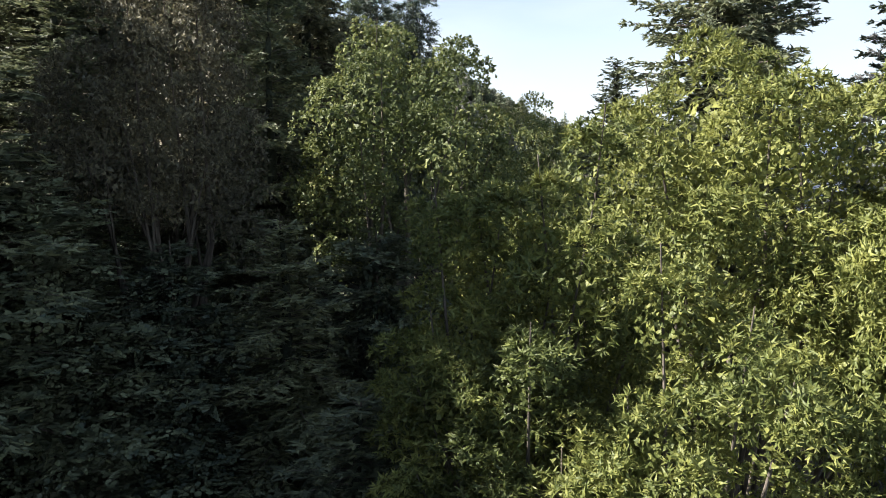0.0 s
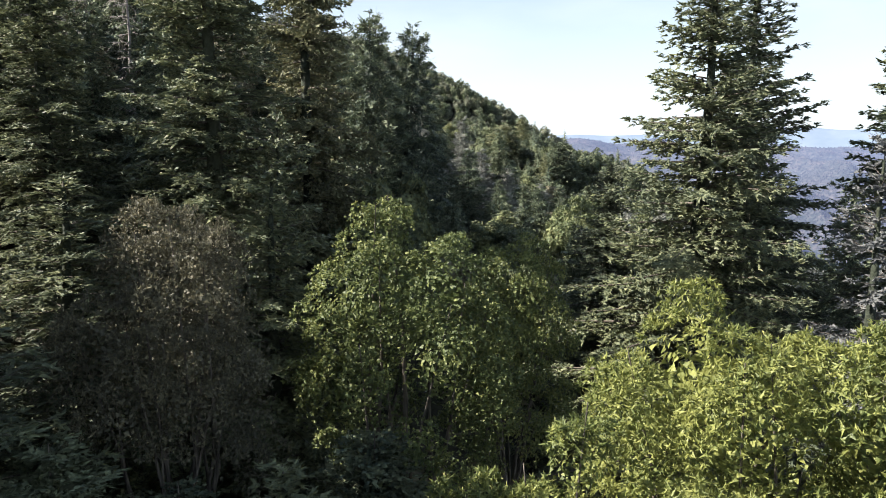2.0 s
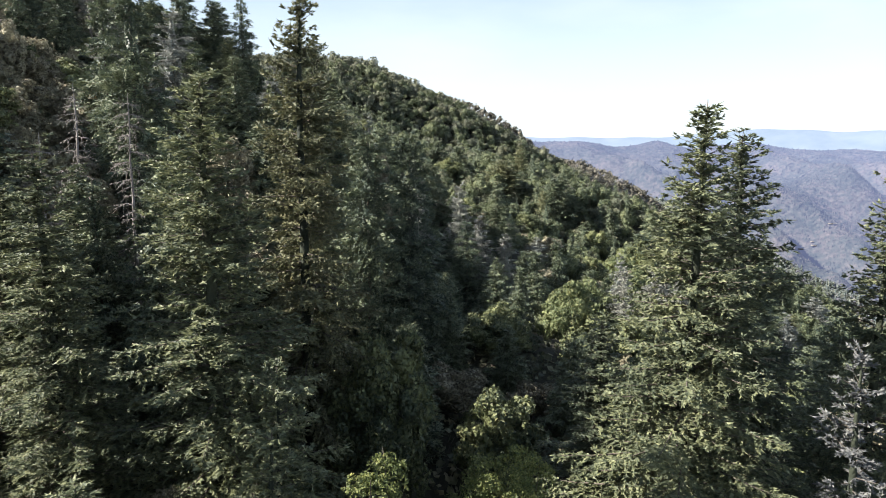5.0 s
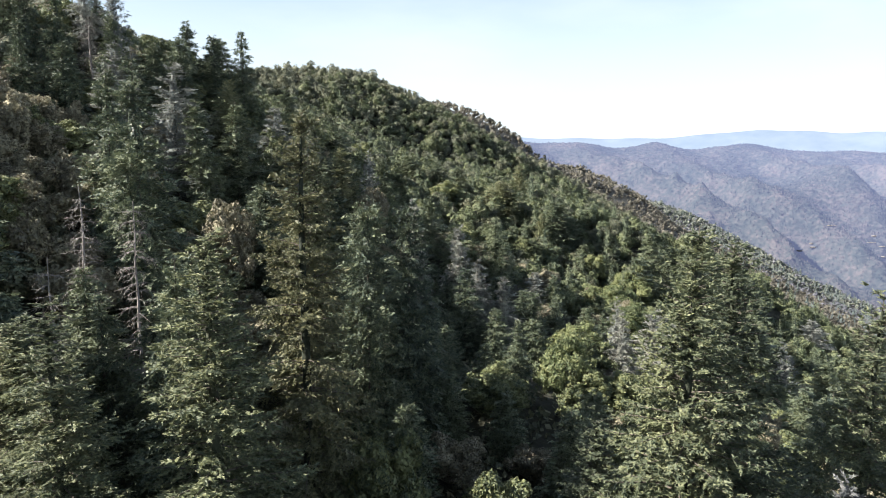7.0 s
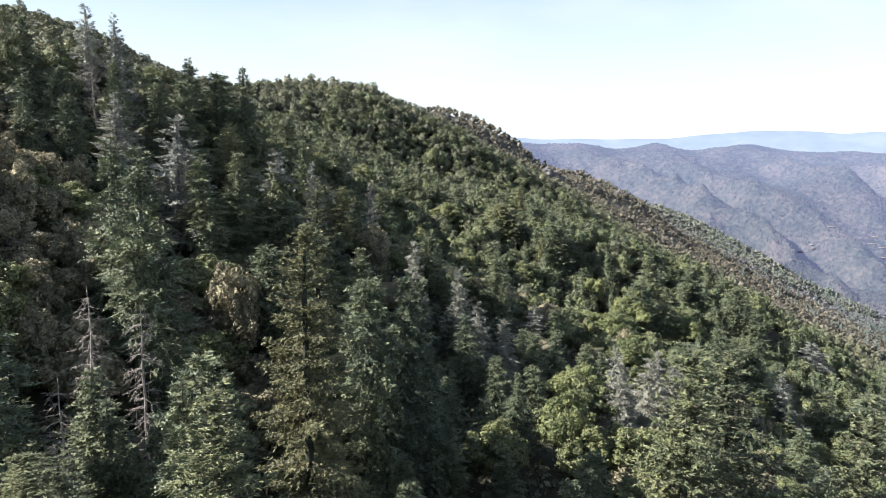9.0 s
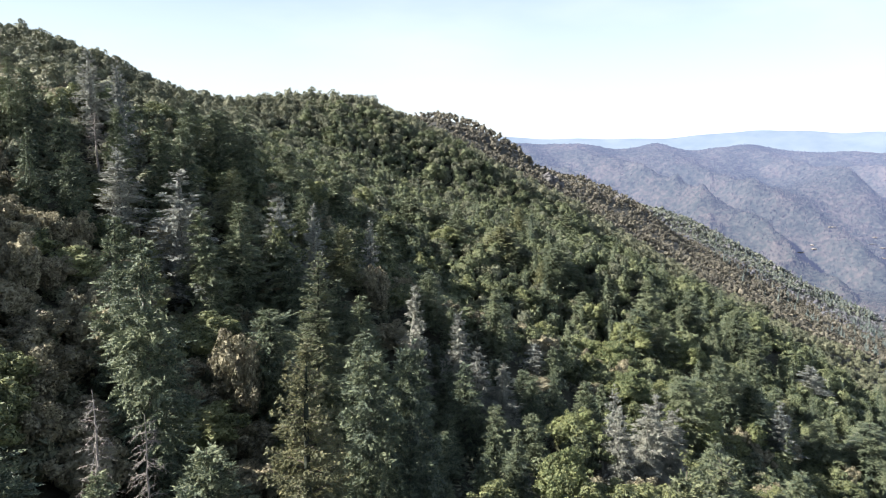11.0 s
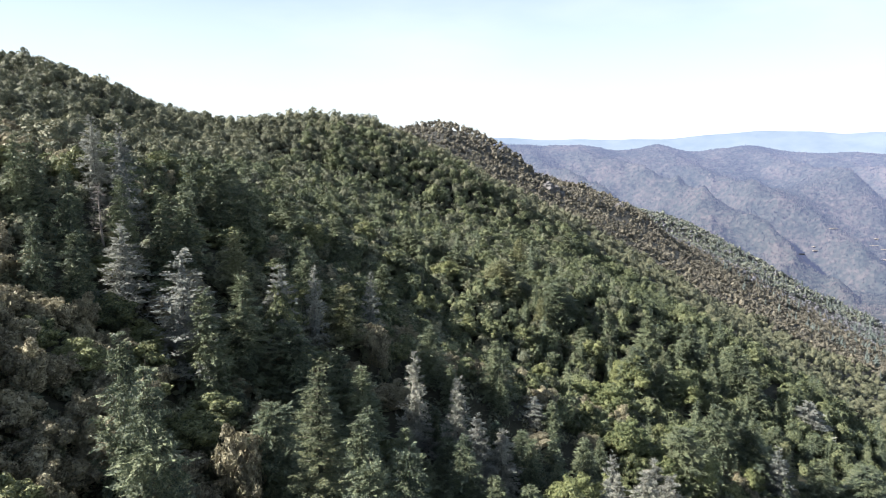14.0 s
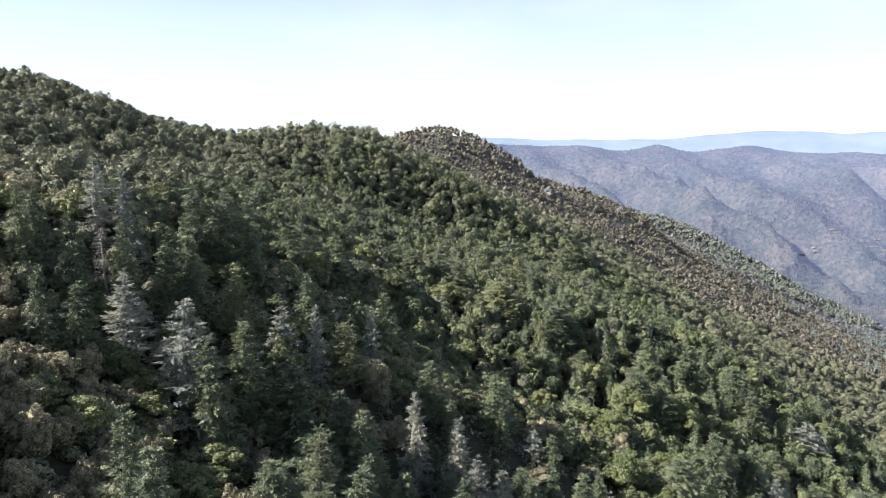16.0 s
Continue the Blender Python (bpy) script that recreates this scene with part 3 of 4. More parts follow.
def plant(model, x, y, top, wide=1.0, turn=0.0):
    """Sets a tree of that kind at x, y so that it reaches up to top; the model itself is the first one."""
    base = float(ground(x, y)) - 0.25
    sz = (top - base) / SIZE[model.name]
    m = Matrix.Translation((x, y, base)) @ Matrix.Rotation(radians(turn), 4, "Z") @ Matrix.Diagonal((wide, wide, sz, 1))
    if SPREAD.get(model.name):
        # a taller tree has longer boughs
        wide = max(wide, 0.21 * (top - base) / SPREAD[model.name])
        m = Matrix.Translation((x, y, base)) @ Matrix.Rotation(radians(turn), 4, "Z") @ Matrix.Diagonal((wide, wide, sz, 1))
    if model.name not in PLANTED:
        PLANTED.add(model.name)
        model.matrix_basis = m
        return model
    return copy_thing(model, m @ Matrix.Diagonal([1 / k for k in model.scale] + [1]))


# ---- the ground: one sheet, finer near and ahead ----
def sheet(name, mat, angles, radii, height, label):
    A, Rr = np.meshgrid(np.radians(angles), radii)
    X, Y = Rr * np.sin(A), Rr * np.cos(A)
    Z = height(X, Y)
    k, n = A.shape
    i = (np.arange(k - 1)[:, None] * n + np.arange(n - 1)[None]).ravel()
    F = np.stack([i, i + 1, i + n + 1, i + n], 1)[:, ::-1]
    ob = new(name, mesh_of(name, np.stack([X, Y, Z], -1).reshape(-1, 3), F, mat, True))
    return tagged(ob, label, name, kind="structure")


def far_hills(x, y):
    """The far side of the valley, its wooded range cut by gullies, and the last ridge on the horizon."""
    x, y = np.asarray(x, float), np.asarray(y, float)
    flat = np.stack([x.ravel(), y.ravel()], 1)
    rough = np.array([noise.ridged_multi_fractal(Vector((a / 260, b / 420, 3.1)), 0.9, 2.1, 5, 0.9, 2.0) for a, b in flat]).reshape(x.shape)
    warp = np.array([noise.noise(Vector((a / 420, b / 600, 8.0))) for a, b in flat]).reshape(x.shape)
    bearing = x / np.maximum(y, 1)
    hump = lambda at, wide: np.exp(-((bearing - at) / wide) ** 2)
    crest = 36 - 108 * (bearing - 0.1) + 24 * hump(0.31, 0.02) - 16 * hump(0.25, 0.022) + 28 * hump(0.445, 0.045) + 10 * hump(0.2, 0.025) - 7 * hump(0.365, 0.02) + 9 * hump(0.6, 0.04)
    crest_y = 3280.0
    front = -430 + np.clip(y - 1850, -300, None) * 0.31 - 0.25 * np.clip(x - 1000, -200, 900) * np.clip((2700 - y) / 700, 0, 1)
    # spurs and gullies that run down from the crest, slantwise
    s = (x + 0.38 * (y - crest_y) + 170 * warp) / 330.0
    fold = np.abs((s % 1.0) - 0.5) * 2.0
    inside = np.clip((crest_y - y) / 420, 0, 1) * np.clip((y - 1700) / 500, 0.25, 1)
    front = front + inside * ((1 - 0.6 * np.exp(-((x - 1480) / 380) ** 2 - ((y - 2600) / 300) ** 2)) * (100 * (fold * fold * (3 - 2 * fold) - 0.5) + 55 * (rough - 1.1)))
    # a rounded, greener hill that stands out before the range
    front = front + 95 * np.exp(-((x - 1480) / 380) ** 2 - ((y - 2600) / 260) ** 2)
    k = np.clip((y - (crest_y - 420)) / 420, 0, 1)
    mid_z = front * (1 - k * k) + (crest - 4 * (1 - rough)) * k * k - 0.5 * np.clip(y - crest_y, 0, None)
    last = np.clip(1 - np.abs(np.hypot(x, y) - 4650) / 700, 0, 1) ** 0.6 * (y > 0)
    last_crest = 100 - 34 * hump(0.27, 0.09) + 16 * hump(0.5, 0.07) + 6 * hump(0.4, 0.03) - 22 * hump(0.12, 0.1) + 5 * np.sin(bearing * 31) + 3 * np.sin(bearing * 73) + 26 * hump(-0.32, 0.05)
    return np.maximum(mid_z, -430 + (last_crest + 430) * last)


def land(x, y):
    """The near mountain, which falls away behind its last spur into the valley, and the hills beyond."""
    x, y = np.asarray(x, float), np.asarray(y, float)
    back = np.clip(y - 1200 + 1.1 * np.clip(x - 414, 0, 420) + 3.0 * np.clip(-120 - x, 0, 280), 0, None)
    z = np.maximum(ground(x, y) - 0.55 * back * back / (back + 70), -440)
    far = np.hypot(x, y) > 1400
    if far.any():
        z[far] = np.maximum(z[far], far_hills(x[far], y[far]))
    return z


def footing(x, y):
    """Where the woods stand: the slope, and past it the valley side."""
    return land(np.asarray(x, float), np.asarray(y, float))


ANG = np.r_[np.linspace(-180, -46, 28)[:-1], np.linspace(-46, 46, 185), np.linspace(46, 180, 28)[1:]]
RAD = np.r_[0.01, np.geomspace(4, 1450, 120)]
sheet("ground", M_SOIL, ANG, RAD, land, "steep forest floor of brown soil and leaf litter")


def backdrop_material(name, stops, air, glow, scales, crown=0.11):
    """Far woods seen through kilometres of air: woodland colours made to glow pale blue in place of haze."""
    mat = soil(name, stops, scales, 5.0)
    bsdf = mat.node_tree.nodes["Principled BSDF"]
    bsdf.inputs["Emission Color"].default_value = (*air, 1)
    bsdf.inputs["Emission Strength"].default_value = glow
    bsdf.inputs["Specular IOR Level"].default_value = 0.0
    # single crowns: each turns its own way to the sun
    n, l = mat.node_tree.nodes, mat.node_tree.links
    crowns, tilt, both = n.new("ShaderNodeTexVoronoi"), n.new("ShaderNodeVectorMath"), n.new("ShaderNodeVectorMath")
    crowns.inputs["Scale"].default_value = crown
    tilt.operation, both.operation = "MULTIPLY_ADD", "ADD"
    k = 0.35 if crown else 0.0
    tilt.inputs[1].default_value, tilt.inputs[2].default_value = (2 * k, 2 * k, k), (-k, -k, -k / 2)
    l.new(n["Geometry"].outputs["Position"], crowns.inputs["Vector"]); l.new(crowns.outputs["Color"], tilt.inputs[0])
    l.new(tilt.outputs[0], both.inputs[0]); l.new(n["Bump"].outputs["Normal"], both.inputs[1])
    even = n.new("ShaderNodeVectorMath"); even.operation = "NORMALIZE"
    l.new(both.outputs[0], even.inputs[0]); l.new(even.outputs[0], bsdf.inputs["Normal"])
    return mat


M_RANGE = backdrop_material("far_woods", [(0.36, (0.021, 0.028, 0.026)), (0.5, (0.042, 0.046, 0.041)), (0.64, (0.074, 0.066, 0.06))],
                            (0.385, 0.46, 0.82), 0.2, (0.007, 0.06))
# the glow that stands for haze grows with the distance
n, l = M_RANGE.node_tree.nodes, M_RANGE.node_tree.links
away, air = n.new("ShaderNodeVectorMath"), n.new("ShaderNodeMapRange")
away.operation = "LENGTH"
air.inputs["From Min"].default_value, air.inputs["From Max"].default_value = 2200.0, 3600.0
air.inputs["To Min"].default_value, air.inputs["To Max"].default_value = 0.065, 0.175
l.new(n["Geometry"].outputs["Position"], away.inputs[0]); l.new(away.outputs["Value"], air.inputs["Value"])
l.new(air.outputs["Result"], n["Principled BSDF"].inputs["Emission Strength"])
# haze sits in both the bluish base colour and the glow
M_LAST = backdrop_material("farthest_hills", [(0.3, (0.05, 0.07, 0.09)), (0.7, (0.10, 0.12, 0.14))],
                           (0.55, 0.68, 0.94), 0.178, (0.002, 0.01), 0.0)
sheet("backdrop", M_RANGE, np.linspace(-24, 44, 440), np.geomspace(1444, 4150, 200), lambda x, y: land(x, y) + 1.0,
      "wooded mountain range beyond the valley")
sheet("backdrop", M_LAST, np.linspace(-50, 50, 300), np.linspace(4120, 4850, 32), far_hills, "ridge on the horizon, coloured and glowing pale blue for haze")


# ---- models, each used as the first tree of its kind ----
FINE = dict(fan=3, blade=(0.2, 0.085), plate=0.14, body=0.08)
FIRS = [conifer("douglas_fir", 11 + i, 26.0, R, M_FIR, "tall dark green fir with layered drooping boughs", **kw, **FINE) for i, (R, kw) in enumerate([
    (8.2, dict(level=0.44, per=6.8, step=0.33, power=1.05, gap=0.1, tip=0.3, droop=0.16)),
    (5.6, dict(level=0.5, per=6.6, step=0.31, power=0.76, gap=0.1, tip=0.3, droop=0.18)),
    (4.2, dict(level=0.56, per=6.0, step=0.28, power=0.75, gap=0.1, tip=0.35))])]
FIR_PALE = conifer("douglas_fir", 21, 22.0, 5.0, M_FIR_PALE, "slender fir with thin yellowed needles", level=0.5, per=6.4, gap=0.1, step=0.29, power=0.7, **FINE)
FIR_YOUNG = conifer("douglas_fir", 22, 14.0, 3.4, M_FIR, "young green fir on the shaded slope", level=0.5, per=5.8, gap=0.12, **FINE)
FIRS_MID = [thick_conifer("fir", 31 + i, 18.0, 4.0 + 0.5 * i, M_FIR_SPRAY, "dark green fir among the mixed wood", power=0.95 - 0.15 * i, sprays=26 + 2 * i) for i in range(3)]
FIR_MID_PALE = thick_conifer("fir", 36, 16.0, 4.2, M_PALE_SPRAY, "yellowish pine-like conifer on the slope", power=0.6, level=0.55, droop=0.05, hang=-0.15, spray=0.55)
CEDARS = [conifer("cedar", 41 + i, 16.0, 4.4, M_CEDAR, "pale blue-grey cedar with level boughs", level=0.85, per=4.2, step=0.32, fan=5,
                  blade=(0.2, 0.08), plate=0.13, body=0.1, power=0.9, droop=0.1, gap=0.1) for i in range(2)]
CEDARS_MID = [thick_conifer("cedar", 45 + i, 14.0, 4.0, M_CEDAR_SPRAY, "grey-green cedar on the wooded slope", level=0.85, droop=0.06, sprays=24, hang=0.05, shag=0.14, spray=0.6) for i in range(2)]
CEDARS_SILVER = [thick_conifer("cedar", 47 + i, 15.0, 4.8, M_SILVER_SPRAY, "silvery blue-grey cedar standing in the dark gully", level=0.8, droop=0.16, sprays=30, hang=0.1, shag=0.16, spray=0.68) for i in range(2)]
DEAD = [dead_conifer(51 + i, 16.0, 1.9) for i in range(2)]
CHESTNUTS = [broadleaf("chestnut_tree", 61 + i, 14.0, 4.3, M_CHESTNUT, "yellow-green chestnut tree with long toothed leaves", 30, 75000, (0.145, 0.046),
                       rosette=7, foot=0.2, subs=14, sub_size=0.36, tri=True) for i in range(2)]
CHESTNUT_SMALL = broadleaf("chestnut_tree", 64, 10.5, 2.6, M_CHESTNUT, "young yellow-green chestnut tree", 20, 25000, (0.145, 0.046), rosette=7, foot=0.2, subs=12, sub_size=0.38, tri=True)
OAKS = [broadleaf("oak_tree", 65 + i, 16.0, 3.8, M_OAK_BRIGHT, "bright green oak with a rounded leafy crown", 28, 38000, (0.1, 0.068), foot=0.1, rosette=4, subs=14, sub_size=0.36) for i in range(2)]
BROWNS = [broadleaf("evergreen_oak", 68 + i, 12.0, 3.0, M_BROWN, "brownish grey-green evergreen oak with small leaves", 32, 48000, (0.09, 0.05), foot=0.2, upright=0.5, rosette=4, subs=14, sub_size=0.42, tri=True)
          for i in range(2)]
OAKS_MID = [clump_tree("oak_tree", 71 + i, 9.0, 3.4, M_OAK_SPRIG, "green broadleaf tree among the conifers", 17, 3000, 0.34) for i in range(3)]
OAKS_LIME = [clump_tree("oak_tree", 78 + i, 10.0, 3.6, M_LIME_SPRIG, "yellow-green broadleaf tree on the slope, sunlight put into its leaf colour", 24, 3600, 0.32) for i in range(2)]
BROWNS_MID = [clump_tree("evergreen_oak", 75 + i, 6.0, 2.7, M_BROWN_SPRIG, "grey-brown evergreen oak on the open slope", 15, 3000, 0.24, foot=0.0, upright=0.5) for i in range(3)]

# ---- the trees nearest to the rising camera ----
for model, x, y, top, wide, turn in [
    (CHESTNUTS[0], 7.0, 14.4, 2.3, 1.0, 0), (CHESTNUT_SMALL, 2.2, 12.2, 0.4, 1.0, 80), (CHESTNUT_SMALL, 0.5, 11.4, -0.9, 0.9, 260), (CHESTNUT_SMALL, 3.4, 8.8, -1.6, 0.85, 200),
    (CHESTNUT_SMALL, 1.3, 9.6, -2.6, 0.9, 330), (CHESTNUT_SMALL, 8.2, 10.2, 1.4, 0.9, 120), (CHESTNUTS[1], 11.8, 13.9, 1.9, 1.0, 30),
    (OAKS[0], -1.2, 20.8, 5.2, 1.0, 0), (OAKS[1], 3.0, 27.5, 2.6, 0.8, 60), (OAKS_MID[2], -3.6, 37.5, 4.6, 1.05, 150),
    (OAKS_MID[0], 4.6, 43.5, -1.4, 1.1, 240), (OAKS_MID[1], 5.4, 65.5, -0.8, 1.1, 100), (OAKS_MID[2], 16.6, 70.0, -2.6, 1.1, 300),
    (BROWNS[0], -6.3, 16.2, 4.4, 0.85, 0), (FIR_YOUNG, -10.6, 19.0, 4.6, 1.1, 40), (FIR_YOUNG, -13.5, 14.5, 6.0, 1.2, 130),
    (FIR_YOUNG, -9.6, 12.2, 4.6, 1.2, 220), (BROWNS[1], -9.0, 22.0, 3.0, 0.8, 220), (FIR_YOUNG, -3.4, 14.6, -1.6, 0.9, 300), (FIR_YOUNG, -1.5, 10.8, -4.2, 0.9, 70), (FIRS_MID[0], -5.8, 14.4, -2.0, 0.8, 330), (FIRS_MID[2], -1.6, 17.4, -2.2, 0.75, 200), (FIRS_MID[1], -8.0, 13.0, -0.5, 0.8, 20), (BROWNS_MID[1], -19.5, 64.8, 15.3, 1.1, 10),
    (FIRS[0], 12.7, 33.5, 16.6, 1.2, 0), (FIRS[1], 16.8, 37.6, 15.0, 1.25, 90), (FIRS[1], 9.5, 38.5, 4.5, 0.9, 200),
    (FIRS_MID[2], 21.2, 46.5, 7.0, 0.9, 140), (FIRS[2], 24.2, 36.5, 12.5, 1.15, 60), (FIRS_MID[1], 28.5, 47.0, 3.0, 1.1, 20),
    (FIRS[1], -8.6, 26.2, 17.0, 1.05, 30), (FIR_YOUNG, -5.8, 24.4, 6.6, 0.8, 0), (FIR_YOUNG, -5.5, 22.0, 4.9, 1.0, 100), (FIRS[2], -14.6, 26.0, 14.5, 0.9, 250),
    (FIRS[1], -18.8, 29.8, 12.6, 0.85, 300), (FIRS_MID[2], -24.0, 34.0, 19.0, 0.9, 10), (FIRS_MID[1], -13.0, 34.5, 15.0, 0.9, 210),
    (FIR_PALE, -7.2, 37.6, 22.2, 0.95, 0), (FIRS[2], -10.8, 60.0, 23.6, 1.0, 75), (FIR_PALE, -10.0, 50.0, 15.0, 1.0, 190),
    (FIRS_MID[2], -5.8, 56.5, 16.0, 0.9, 120), (FIRS_MID[2], -2.6, 60.0, 15.5, 0.8, 45), (FIRS_MID[0], -21.7, 50.2, 27.0, 1.1, 160),
    (FIRS_MID[1], -27.0, 57.0, 27.0, 0.8, 310), (FIRS_MID[2], -15.5, 44.0, 13.0, 0.9, 15),
    (FIRS_MID[0], -15.3, 36.5, 12.0, 0.8, 50), (FIRS_MID[0], -18.6, 37.4, 12.6, 0.8, 110), (FIRS_MID[0], -17.4, 31.3, 10.5, 0.9, 200), (FIRS_MID[0], -20.6, 39.6, 13.6, 0.8, 290),
    # unseen firs left of the view, set to shade the chestnut and bushes
    (FIRS_MID[0], -13.0, 5.0, 6.5, 1.0, 0), (FIRS_MID[1], -12.6, 9.3, 10.0, 1.2, 60), (FIRS_MID[2], -16.0, 13.6, 9.4, 1.1, 120),
    (FIRS_MID[0], -21.5, 20.0, 19.0, 0.9, 180), 
    (DEAD[0], -17.2, 39.2, 17.3, 1.0, 0), (DEAD[1], -19.0, 33.4, 15.0, 0.9, 0), (DEAD[1], -21.4, 41.5, 18.0, 1.0, 100),
    (CEDARS[0], 18.6, 28.4, 5.6, 1.15, 0), (CEDARS[1], 24.0, 31.0, 3.5, 1.1, 50),
    (CEDARS_SILVER[0], 28.4, 89.0, -2.3, 1.0, 200), (CEDARS_SILVER[1], 32.8, 91.5, -3.6, 0.9, 0), (CEDARS_SILVER[1], 5.5, 92.9, 4.8, 0.8, 100),
    (CEDARS_SILVER[0], -3.6, 97.0, 12.5, 0.75, 160), (CEDARS_SILVER[1], 2.8, 96.5, 9.2, 0.75, 20), (CEDARS_SILVER[0], 9.0, 94.0, 2.0, 0.8, 280),
    (CEDARS_MID[0], 16.5, 115.0, -1.0, 0.8, 0), (CEDARS_MID[0], -32.0, 84.3, 30.0, 1.5, 140), (CEDARS_MID[1], -41.0, 88.4, 32.6, 1.2, 0),
    (CEDARS_MID[0], -23.2, 98.6, 25.6, 1.2, 60), (CEDARS_MID[1], 69.3, 132.5, -19.0, 1.2, 90), (CEDARS_MID[0], 40.0, 93.0, -10.0, 1.0, 10),
    (FIR_MID_PALE, -30.9, 103.0, 29.4, 0.9, 70), (FIR_MID_PALE, -15.6, 110.8, 19.6, 1.1, 0), (FIRS_MID[0], -34.4, 122.9, 40.3, 1.0, 0),
    (FIRS_MID[1], -43.0, 120.0, 41.0, 1.0, 30), (FIRS_MID[2], -39.0, 122.0, 39.0, 0.9, 0), (FIRS_MID[0], -53.0, 110.0, 43.0, 1.1, 80),
    (FIRS_MID[1], -40.0, 100.0, 35.0, 0.9, 130), 
    (FIRS_MID[2], 56.0, 133.0, -9.5, 1.0, 0), (FIRS_MID[0], 60.5, 136.0, -12.0, 0.9, 50),
    (FIRS_MID[1], 65.0, 135.0, -12.5, 0.9, 100), (FIRS_MID[2], 47.4, 160.5, -6.0, 1.3, 20), (FIRS_MID[0], 54.5, 161.0, -7.0, 1.3, 10),
    (FIRS_MID[1], 4.9, 202.0, 14.0, 1.3, 0), (FIRS_MID[2], 30.2, 180.4, 5.8, 1.2, 0), (FIRS_MID[0], 20.0, 186.0, 7.5, 1.1, 30),
]:
    plant(model, x, y, top, wide, turn)

# tall dark firs along the shaded side of the gully
for k, (x, y) in enumerate([(-13.0, 72.0), (-9.0, 77.0), (-15.5, 82.0), (-4.5, 85.0), (-10.5, 90.0), (-17.0, 68.0), (3.5, 86.0)]):
    plant(FIRS_MID[k % 3], x, y, float(ground(x, y)) + 11.0 + 0.5 * (k * 5 % 7), 1.05, 63 * k)

# ---- unseen firs behind and beside the camera's clearing, added to block sky light ----
G = np.random.default_rng(21)
BEHIND = [(-9.5, -1.5), (-12.0, 1.5), (-7.5, -7.5), (-14.5, -5.0), (-3.5, -10.5), (2.0, -11.0), (7.5, -8.5), (11.5, -3.5), (-11.0, -12.0), (-24.0, -2.0),
          (-25.5, 7.5), (13.0, -10.0), (-5.0, -16.0), (4.0, -17.0)]
for k, (x, y) in enumerate(BEHIND):
    plant(FIRS_MID[k % 3], x, y, float(ground(x, y)) + G.uniform(6.5, 8.5) + 7 * (x < -17), G.uniform(1.0, 1.3), G.uniform(0, 360))

# ---- the wood farther up: x, y, top, half width ----
DARK_FIRS = [(-49, 91.2, 40.7, 1.9), (-45.2, 97.7, 38.4, 1.8), (-37.7, 102.3, 35.8, 2.3), (-22.9, 115.7, 27.6, 2.2), (-33.1, 148.8, 32, 3.7), (-40.8, 130, 39.6,
    3.2), (-24.8, 161.7, 25.7, 3.4), (-11.9, 142.3, 17.7, 3.3), (-8.7, 204, 17.7, 4.3), (-1, 205.5, 15.8, 3.4), (32.4, 183.9, 6.6, 4.6), (36.9, 173.8,
    -4.7, 2.1), (9.8, 118.6, 8.4, 2.5), (19.4, 114.1, -1.4, 1.7), (-8.9, 82, 10.5, 1.6), (-26.1, 89.9, 26, 3.4), (-28.4, 82.3, 25.5, 2.9), (-20.2, 91.2,
    19.2, 3.3), (-14, 93, 14.9, 3), (-1.8, 114.1, 12, 2.9), (78.1, 176, -10.2, 3.8), (81.2, 172, -15, 3), (60.8, 141.4, -16.3, 2.7), (79.2, 154.2, -23.7,
    2.7), (45.6, 179.5, -2.5, 2.1), (54.2, 294.3, 3.5, 4.4), (-55, 93.6, 43.5, 1.9), (-55.4, 90.7, 44.5, 1.8), (-47.3, 79.9, 35.1, 1.8), (-44.4, 83.3,
    32.4, 2.1), (67.7, 181.3, -5.5, 3.9), (54.4, 176, -2.3, 3.7), (44.4, 119.4, -8.5, 4.6), (64.3, 136.6, -15.3, 6.4), (80.8, 136.5, -23.8, 4.1), (91,
    137.5, -25.4, 5.3), (37.1, 87.4, -6.4, 3.4), (51.5, 92.1, -13.3, 3.6)]
YELLOW_FIRS = [(24.5, 211.8, 13.8, 3.5), (16.5, 188.8, 10.4, 5.5), (26, 176.1, 2.4, 2.1)]
GREEN_CEDARS = [(-52.9, 106.6, 47.2, 2.6), (-48.3, 105.8, 45.3, 1.9), (-19.7, 105.8, 24, 1.8), (-12.8, 123.6, 19.2, 1.6), (96.2, 171.1, -24, 4.4), (24.7, 91.7, -0.7,
    2)]
OAKS_FAR = [(-29.1, 152.4, 25.8, 4.4), (5.4, 160.4, 2.4, 3.4), (11.6, 161.7, 0.6, 3.4), (21, 164.7, -2.5, 4.9), (-23, 98.5, 22.8, 3.1), (46.8, 160.9, -7.8, 6.2),
    (37.7, 143.3, -8.6, 4.3), (58.8, 163, -13.7, 5.3), (34.5, 120, -7.4, 3.1), (49.3, 134.8, -14.5, 3.5), (31.5, 146.3, -9.1, 3.5), (40.1, 118.7, -12.3,
    3.1), (47.5, 123.2, -14.6, 3.8), (-4.1, 161.7, 7.7, 3.4), (-12.1, 178.9, 15.6, 4.5), (-22.5, 191.9, 21.3, 4.8), (-57.4, 108.7, 42.6, 2.7), (-55.7,
    136.7, 41.9, 3.9), (-48.8, 135.6, 38.6, 3.3), (1.4, 186.3, 11, 3.9), (37.3, 168.5, -6, 3.6), (22.9, 148, -5.8, 3.2), (19.5, 86.3, -3.6, 3.3)]
for i, (x, y, top, half) in enumerate(DARK_FIRS):
    plant(FIRS_MID[i % 3], x, y, top, max(1.5 * half, 2.8) / (3.9 + 0.5 * (i % 3)), 77 * i)
for i, (x, y, top, half) in enumerate(YELLOW_FIRS):
    plant(FIR_MID_PALE, x, y, top, max(1.4 * half, 2.6) / 4.2, 77 * i)
